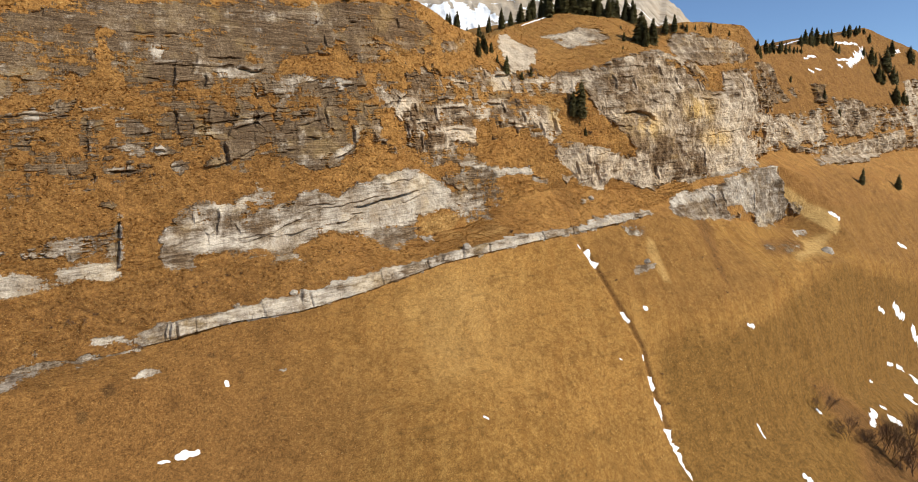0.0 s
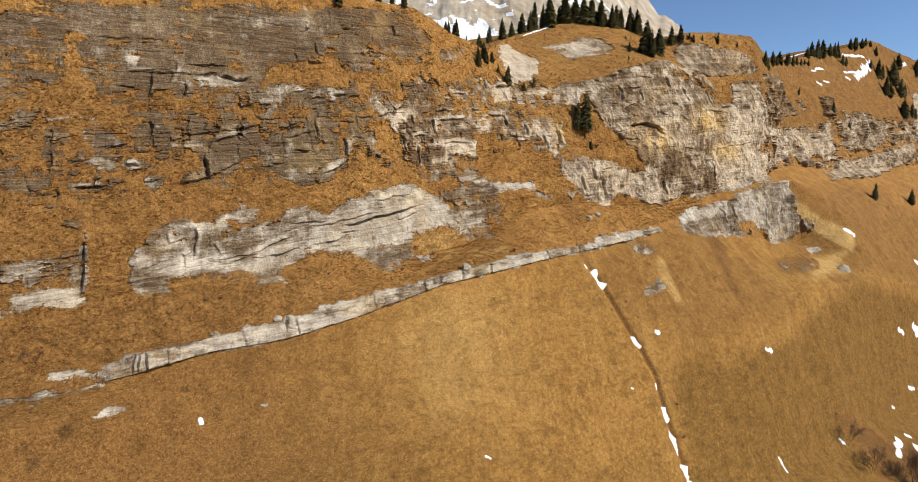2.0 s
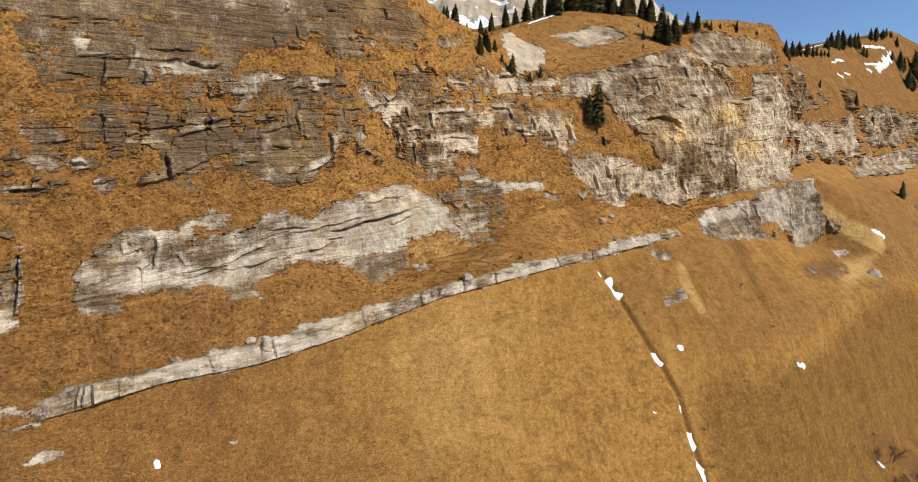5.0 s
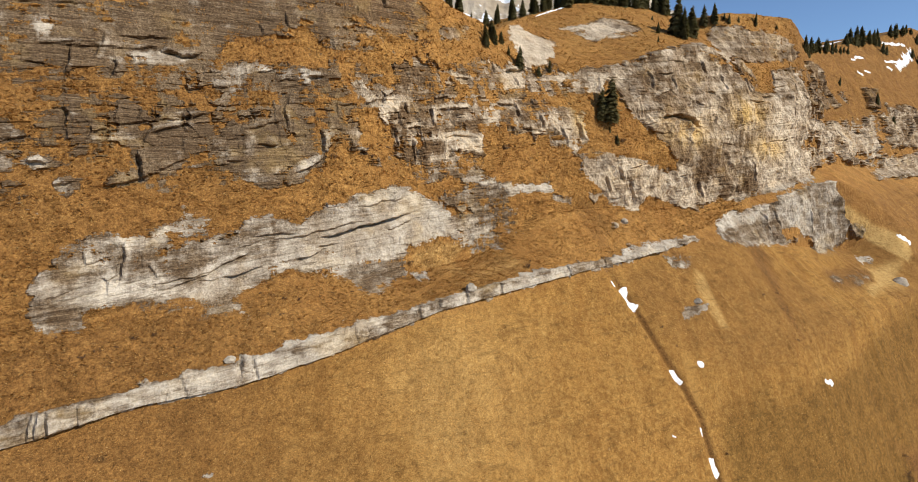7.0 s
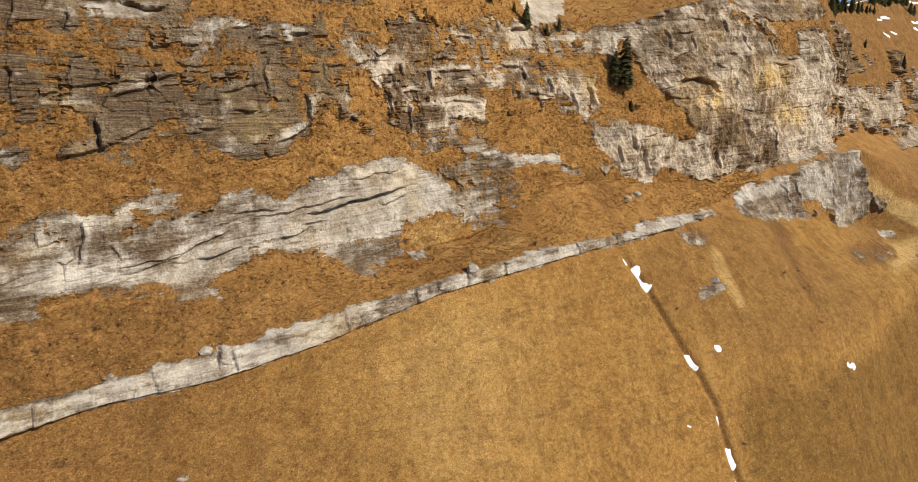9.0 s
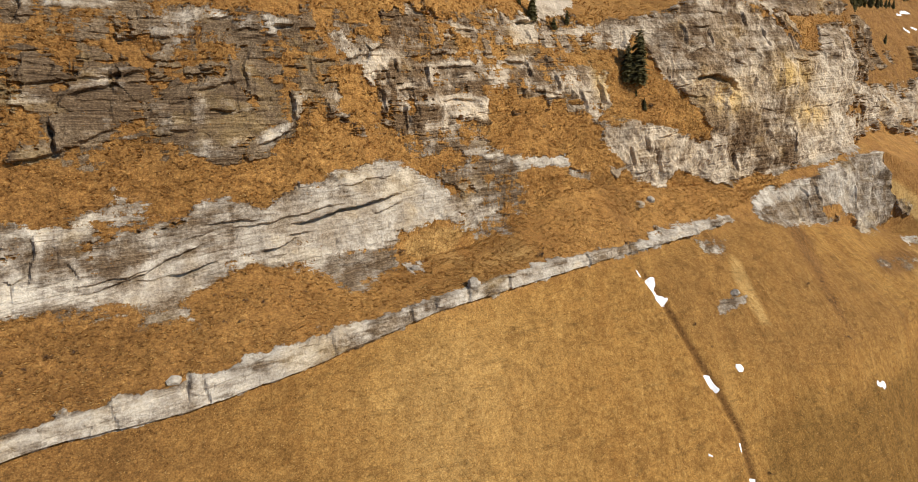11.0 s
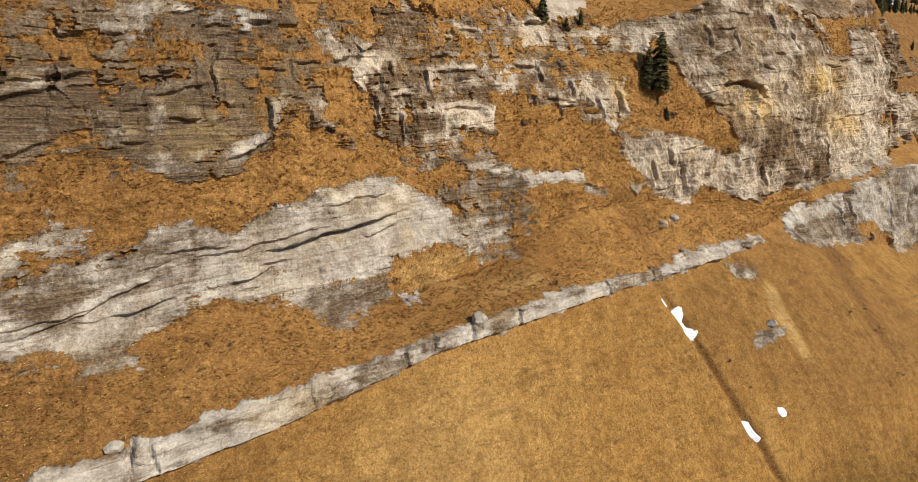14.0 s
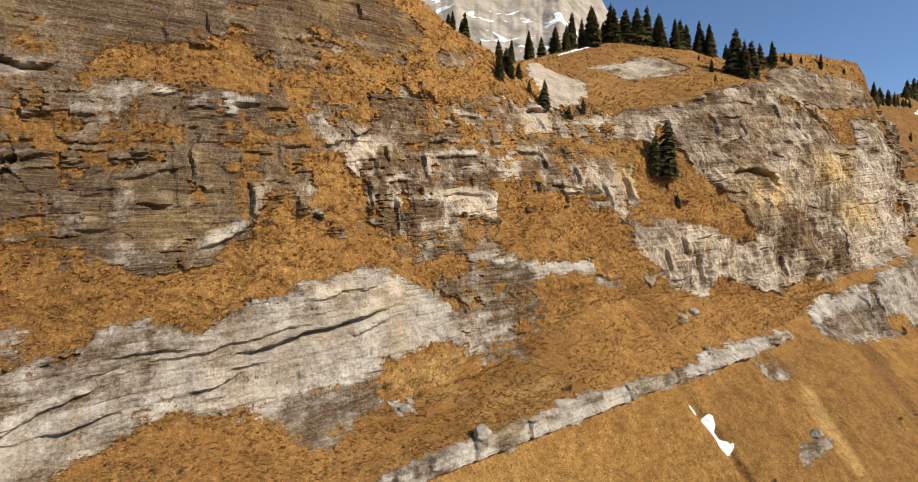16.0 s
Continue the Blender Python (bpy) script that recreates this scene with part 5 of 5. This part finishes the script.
# ---- trees ----
def spruce_meshes(seed, height, whorls, thin=1.0):
    """Trunk and crown of a spruce of that height: drooping boughs, each with side sprays, in uneven whorls."""
    rnd = random.Random(seed)
    trunk = bmesh.new()
    bmesh.ops.create_cone(trunk, cap_ends=True, segments=7, radius1=height * 0.016 + 0.05, radius2=0.02, depth=height * 0.97 + 0.8,
                          matrix=Matrix.Translation((0, 0, height * 0.485 - 0.4)))
    crown = bmesh.new()
    reach = height * 0.20 * thin
    lean = rnd.uniform(0, 6.28)
    for w in range(whorls):
        f = w / (whorls - 1)
        radius = reach * (1 - f) ** 0.72 * (1.0 if f > 0.12 else 0.8) + 0.16
        count = max(6, int(14 * (1 - f) + 5))
        start = rnd.uniform(0, 6.28)
        for b in range(count):
            angle = start + 6.283 * b / count + rnd.uniform(-0.25, 0.25)
            z = height * (0.04 + 0.95 * f ** 0.92) + height * rnd.uniform(-0.025, 0.025) * (1 - f)
            long = radius * rnd.uniform(0.45, 1.25) * (1 + 0.22 * math.cos(angle - lean))
            drop = long * rnd.uniform(0.15, 0.75) * (1 - 0.35 * f)
            wide = long * rnd.uniform(0.26, 0.42) + 0.12
            ca, sa = math.cos(angle), math.sin(angle)

            def at(r, side, h):
                return crown.verts.new((ca * r - sa * side, sa * r + ca * side, z + h))
            root, mid_l, mid_r = at(0.0, 0, 0.10 * long), at(long * 0.5, wide, -drop * 0.55), at(long * 0.5, -wide, -drop * 0.55)
            ridge, tip = at(long * 0.55, 0, -drop * 0.25), at(long, 0, -drop)
            crown.faces.new((root, mid_r, ridge)), crown.faces.new((root, ridge, mid_l))
            crown.faces.new((ridge, mid_r, tip)), crown.faces.new((ridge, tip, mid_l))
            for side in (-1, 1):
                p = at(long * 0.35, side * wide * 0.5, -drop * 0.3)
                q = at(long * rnd.uniform(0.55, 0.85), side * wide * rnd.uniform(1.2, 1.8), -drop * rnd.uniform(0.8, 1.3))
                r = at(long * 0.75, side * wide * 0.4, -drop * 0.8)
                crown.faces.new((p, q, r))
    return trunk, crown


def make_spruce(seed, height, whorls, thin):
    trunk, crown = spruce_meshes(seed, height, whorls, thin)
    tree = new("spruce_tree")
    part("trunk", trunk, BARK, tree)
    part("crown", crown, NEEDLES, tree)
    return tree


KINDS = [make_spruce(11, 10.0, 30, 1.0), make_spruce(23, 10.0, 28, 1.2), make_spruce(37, 10.0, 32, 0.85), make_spruce(53, 10.0, 27, 1.35), make_spruce(71, 10.0, 29, 1.1)]
HILL_TREES = [(164, 9.00, 13), (167, 9.00, 14), (172, 9.00, 13), (174, 9.00, 14), (176, 9.00, 12), (178, 9.00, 13), (180, 9.00, 13), (184, 9.00, 13), (186, 9.00, 14), (189, 9.00, 14), (192, 9.00, 13), (196, 9.00, 13), (200, 9.00, 13), (202, 9.00, 12), (204, 9.00, 10), (184, 8.21, 15), (184, 8.15, 12), (192, 8.24, 12), (211, 8.88, 9), (213, 8.89, 8), (216, 8.90, 3), (219, 8.82, 4), (223, 8.84, 4), (232, 8.78, 5), (246, 8.74, 2), (158, 9.00, 12), (153, 8.99, 4)]
NOTCH_TREES = [(98, 9.00, 4), (103, 9.00, 5), (108, 9.00, 3), (108, 8.43, 5), (112, 8.53, 6), (116, 8.71, 3), (117, 9.00, 6), (136, 9.12, 7), (140, 9.03, 8), (146, 9.05, 9), (150, 9.05, 9), (152, 9.00, 9), (156, 9.00, 9), (178, 8.28, 4), (172, 8.12, 2), (189, 8.64, 2), (116, 8.14, 3), (118, 7.92, 4), (124, 7.75, 3), (128, 7.81, 4), (141, 6.70, 13), (138, 6.76, 9), (142, 6.21, 3), (140, 6.46, 2)]
RIM_TREES = [(-10, 8.97, 3), (2, 9.00, 4), (5, 9.00, 4), (8, 9.00, 3), (16, 9.00, 4), (31, 9.00, 5), (34, 9.00, 6), (38, 9.00, 4), (40, 9.00, 3), (42, 9.03, 5), (44, 9.00, 5), (48, 9.00, 4), (58, 8.89, 4), (68, 9.00, 4), (72, 8.99, 4), (76, 9.00, 5), (80, 8.99, 4), (98, 8.99, 4), (104, 9.00, 5), (107, 8.25, 4), (112, 8.40, 4), (116, 8.47, 3), (118, 7.88, 5)]
SHOULDER_TREES = [(276, 8.50, 9), (306, 8.88, 6), (318, 8.84, 9), (329, 8.80, 7), (339, 8.76, 6), (360, 8.99, 11), (368, 8.96, 12), (382, 8.93, 13), (386, 8.84, 10), (388, 8.55, 8), (408, 8.96, 11), (416, 8.96, 10), (428, 8.93, 8), (430, 8.14, 14), (429, 7.64, 15), (450, 8.01, 18), (454, 7.65, 14), (441, 7.03, 14), (456, 7.05, 10), (500, 8.38, 14), (422, 8.34, 7), (338, 7.20, 8), (315, 7.85, 5), (354, 6.53, 6), (333, 3.98, 10), (373, 3.51, 10), (470, 8.47, 13), (438, 8.65, 10), (300, 8.9, 9), (310, 8.95, 8), (322, 8.9, 8), (350, 8.97, 9), (375, 8.98, 12), (392, 8.98, 11)]

TREE_COUNT = 0


def plant(rows, label, group, grow=1.0):
    global TREE_COUNT
    for u, k, height in rows:
        rnd = random.Random(TREE_COUNT)
        u, height = u + rnd.uniform(-1.2, 1.2) * (k > 8.5), height * (rnd.uniform(0.65, 1.15) if k > 8.5 else 1.0)
        x, y, z, _, _ = (v[0] for v in surface(u, k + 0.1 * (TREE_COUNT * 7 % 10) / 10 * (k > 8.98)))
        kind = KINDS[(TREE_COUNT * 3 + int(u)) % len(KINDS)]
        TREE_COUNT += 1
        m = Matrix.Translation((float(x), float(y), float(z) - 0.15)) @ Matrix.Rotation(rnd.uniform(0, 6.28), 4, "Z")
        tree = copy_thing(kind, m)
        size = height / 10 * grow
        tree.scale = (size * rnd.uniform(0.85, 1.2), size * rnd.uniform(0.85, 1.2), size)
        tagged(tree, label, "tree", group)


plant(HILL_TREES + [(u + 2.5, k + 0.12, 0.9 * h) for u, k, h in HILL_TREES[:15]] + [(u + 1.1, k + 0.05, 0.75 * h) for u, k, h in HILL_TREES[:18]], "tall dark green spruce on the grassy hilltop", "spruces on the hilltop", 0.92)
plant(NOTCH_TREES, "dark green spruce on a grassy ledge of the cliff", "spruces on the ledges")
plant(RIM_TREES, "dark green spruce on the rim of the cliff", "spruces on the rim", 1.3)
plant(SHOULDER_TREES + [(u + 5, k - 0.05, 0.8 * h) for u, k, h in SHOULDER_TREES[:20]], "dark green spruce on the snowy grass shoulder", "spruces on the shoulder", 0.85)
for kind in KINDS:
    for piece in (*kind.children, kind):
        bpy.data.objects.remove(piece)


# ---- boulders ----
STONE = plain_material("pale limestone blocks", (0.20, 0.165, 0.125), (0.52, 0.46, 0.38), 1.2, 0.9, 0.6)


def boulder(u, k, size, seed):
    """A weathered block of limestone with broken faces, half sunk into the slope."""
    rnd = random.Random(seed)
    x, y, z, _, _ = (float(v[0]) for v in surface(u, k))
    bm = bmesh.new()
    bmesh.ops.create_icosphere(bm, subdivisions=3, radius=1.0)
    cuts = [(Vector((rnd.uniform(-1, 1), rnd.uniform(-1, 1), rnd.uniform(-0.5, 1))).normalized(), rnd.uniform(0.5, 0.8)) for _ in range(11)]
    for v in bm.verts:
        for way, far in cuts:
            over = v.co.dot(way) - far
            if over > 0:
                v.co -= way * over
        v.co *= 1 + 0.12 * noise.noise(v.co * 2.3 + Vector((seed, 0, 0)))
        v.co = Vector((v.co.x * 0.75, v.co.y * 0.55, v.co.z * 0.5)) * size
    ob = part("boulder", bm, STONE)
    ob.matrix_world = Matrix.Translation((x, y, z + 0.15 * size)) @ Matrix.Rotation(STRIKE + rnd.uniform(-0.3, 0.3), 4, "Z")
    return tagged(ob, "pale weathered limestone boulder lying on the grass", "boulder", "loose boulders")


BOULDERS = [(81.8, 4.00, 2.6), (261.1, 2.26, 4.5), (142.3, 4.64, 2.0), (148.9, 2.49, 2.0), (30.8, 4.01, 1.8), (75.0, 4.83, 1.6)]
for number, row in enumerate(BOULDERS):
    boulder(*row, number + 3)


# ---- shrubs ----
TWIG = plain_material("bare shrub twigs", (0.060, 0.036, 0.024), (0.17, 0.10, 0.06), 3.0)


def shrub(u, k, height, width, seed):
    """A leafless shrub: stems that fork into fine twigs."""
    rnd = random.Random(seed)
    x, y, z, _, _ = (float(v[0]) for v in surface(u, k))
    bm = bmesh.new()

    def twig(a, way, length, thick, depth):
        b = a + way * length
        side = way.cross(Vector((rnd.uniform(-1, 1), rnd.uniform(-1, 1), rnd.uniform(-1, 1)))).normalized()
        other = way.cross(side)
        low = [bm.verts.new(a + v * thick) for v in (side, -0.5 * side + 0.87 * other, -0.5 * side - 0.87 * other)]
        high = [bm.verts.new(b + v * thick * 0.5) for v in (side, -0.5 * side + 0.87 * other, -0.5 * side - 0.87 * other)]
        for i in range(3):
            bm.faces.new((low[i], low[(i + 1) % 3], high[(i + 1) % 3], high[i]))
        if depth:
            for _ in range(4):
                bend = (way + 0.75 * Vector((rnd.uniform(-1, 1), rnd.uniform(-1, 1), rnd.uniform(-0.4, 0.9)))).normalized()
                twig(a + way * length * rnd.uniform(0.45, 1.0), bend, length * rnd.uniform(0.5, 0.8), thick * 0.6, depth - 1)
    for _ in range(7):
        way = Vector((rnd.uniform(-1, 1) * width / height, rnd.uniform(-1, 0.4) * width / height, 1.3)).normalized()
        twig(Vector((rnd.uniform(-0.2, 0.2) * width, rnd.uniform(-0.2, 0.2) * width, -0.2)), way, height * 0.28, 0.022 + 0.0045 * height, 4 if height > 6 else 3)
    ob = part("shrub", bm, TWIG)
    ob.location = (x, y, z)
    return tagged(ob, "leafless brown shrub on the dry grass slope", "shrub", "bare shrubs")


SHRUBS = [(44, 7.92, 3.6, 4.4), (84, 7.99, 3.8, 4.6), (100, 4.11, 2.8, 2.2), (208, 1.00, 12.3, 15.0), (207, 0.85, 12.2, 13.5), (220, 0.74, 19.9, 11.4), (221, 0.65, 24.3, 14.3), (244, 0.69, 21.7, 12.4), (214, 0.79, 11.1, 11.1), (56, 6.67, 3.2, 2.6), (40, 7.54, 2.5, 3.7), (48, 8.43, 2.7, 4.1), (-2, 2.99, 3.5, 8.9), (-12, 4.38, 3.0, 7.4), (144, 6.21, 3.4, 2.9), (65, 6.62, 2.3, 2.3), (224, 0.60, 15.9, 14.5), (73, 5.12, 2.8, 2.4)]
LOW_SHRUBS = [(182, 2.40, 1.2, 2.2), (181, 2.27, 1.4, 2.5), (38, 4.77, 0.8, 1.5), (40, 4.71, 0.9, 1.7), (42, 4.64, 1.0, 1.9), (45, 4.57, 1.1, 1.5), (49, 4.57, 0.8, 1.7), (52, 4.57, 0.9, 1.9), (56, 4.55, 1.0, 1.5), (39, 4.45, 1.1, 1.7), (41, 4.42, 0.8, 1.9), (10, 4.49, 1.0, 1.8), (12, 4.52, 1.1, 2.0), (15, 4.51, 1.2, 2.3), (17, 4.56, 1.3, 1.8), (20, 4.56, 1.0, 2.0), (-10, 4.36, 1.1, 2.3), (-9, 4.44, 1.2, 1.8), (-10, 4.52, 1.3, 2.0), (-16, 4.38, 1.0, 2.3), (-19, 4.52, 1.1, 1.8), (102, 4.26, 1.0, 2.0), (130, 4.09, 1.2, 2.2), (126, 4.02, 1.3, 2.5), (132, 2.36, 1.4, 2.0), (133, 2.20, 1.0, 2.2), (175, 2.41, 1.4, 2.7), (178, 2.26, 1.6, 3.1), (172, 2.02, 1.8, 3.4), (207, 1.16, 2.0, 2.7), (212, 1.10, 1.4, 3.1), (215, 1.04, 1.6, 3.4), (132, 1.56, 1.8, 2.7), (129, 1.37, 2.0, 3.1), (129, 1.19, 1.4, 3.4)]
for number, row in enumerate(SHRUBS + LOW_SHRUBS):
    shrub(*row, number + 5)


# ---- dry grass tufts ----
def tuft_material():
    m = Nodes("dry grass tufts")
    spread = m.tree.nodes.new("ShaderNodeNewGeometry").outputs["Random Per Island"]
    m.plug(m.shader, "Base Color", m.ramp(spread, (0.0, (0.22, 0.108, 0.034)), (0.35, (0.36, 0.185, 0.052)), (0.7, (0.47, 0.265, 0.08)), (1.0, (0.64, 0.44, 0.19))))
    m.plug(m.shader, "Roughness", 0.9)
    m.plug(m.shader, "Specular IOR Level", 0.1)
    return m.material


def tufts(name, count, u_range, k_range, size, label, seed):
    rnd = np.random.RandomState(seed)
    u, k = rnd.uniform(*u_range, count), rnd.uniform(*k_range, count)
    x, y, z, rock, _ = surface(u, k)
    keep = (rock < rnd.uniform(-0.05, 0.3, count)) & (vnoise(u / 3, k * 9) > 0.3)
    x, y, z = x[keep], y[keep], z[keep]
    n = len(x)
    root = np.stack([x, y, z], -1)
    out = np.array([UY, -UX, 0.0])
    along = np.array([UX, UY, 0.0])
    big = size * rnd.uniform(0.5, 1.3, n)
    verts, faces = [], []
    for blade in range(5):
        turn = rnd.uniform(-1.5, 1.5, n)
        rise = rnd.uniform(-0.25, 0.9, n)
        way = np.sin(turn)[:, None] * along + np.cos(turn)[:, None] * out * 0.7 + rise[:, None] * np.array([0, 0, 1.0])
        across = np.cos(turn)[:, None] * along - np.sin(turn)[:, None] * out
        half = 0.2 * big[:, None] * across
        verts += [root - half - 0.1 * out, root + half - 0.1 * out, root + way * big[:, None]]
    verts = np.stack(verts, 1).reshape(-1, 3)
    # the blades of one tuft share its first corner, so that they count as one island
    first = np.arange(n)[:, None] * 15
    faces = np.concatenate([np.stack([first[:, 0], first[:, 0] + 3 * b + 1, first[:, 0] + 3 * b + 2], -1) for b in range(5)])
    mesh = bpy.data.meshes.new(name)
    mesh.from_pydata(verts.tolist(), [], faces.tolist())
    mesh.materials.append(TUFTS)
    tagged(new(name, mesh), label, "grass", kind="stuff")


TUFTS = tuft_material()
tufts("dry_grass_on_cliffs", 60000, (-30, 262), (4.9, 8.2), 0.5, "tufts of dry ochre grass on the cliff ledges", 1)
tufts("dry_grass_on_terrace", 22000, (-30, 200), (4.02, 5.0), 0.45, "tufts of dry ochre grass on the terrace", 2)
tufts("dry_grass_on_meadow", 26000, (-25, 180), (1.0, 2.98), 0.32, "short dry grass tufts on the steep meadow", 3)
tufts("dry_grass_on_rim", 9000, (-30, 262), (8.2, 9.3), 0.6, "tufts of dry grass along the cliff rim", 4)
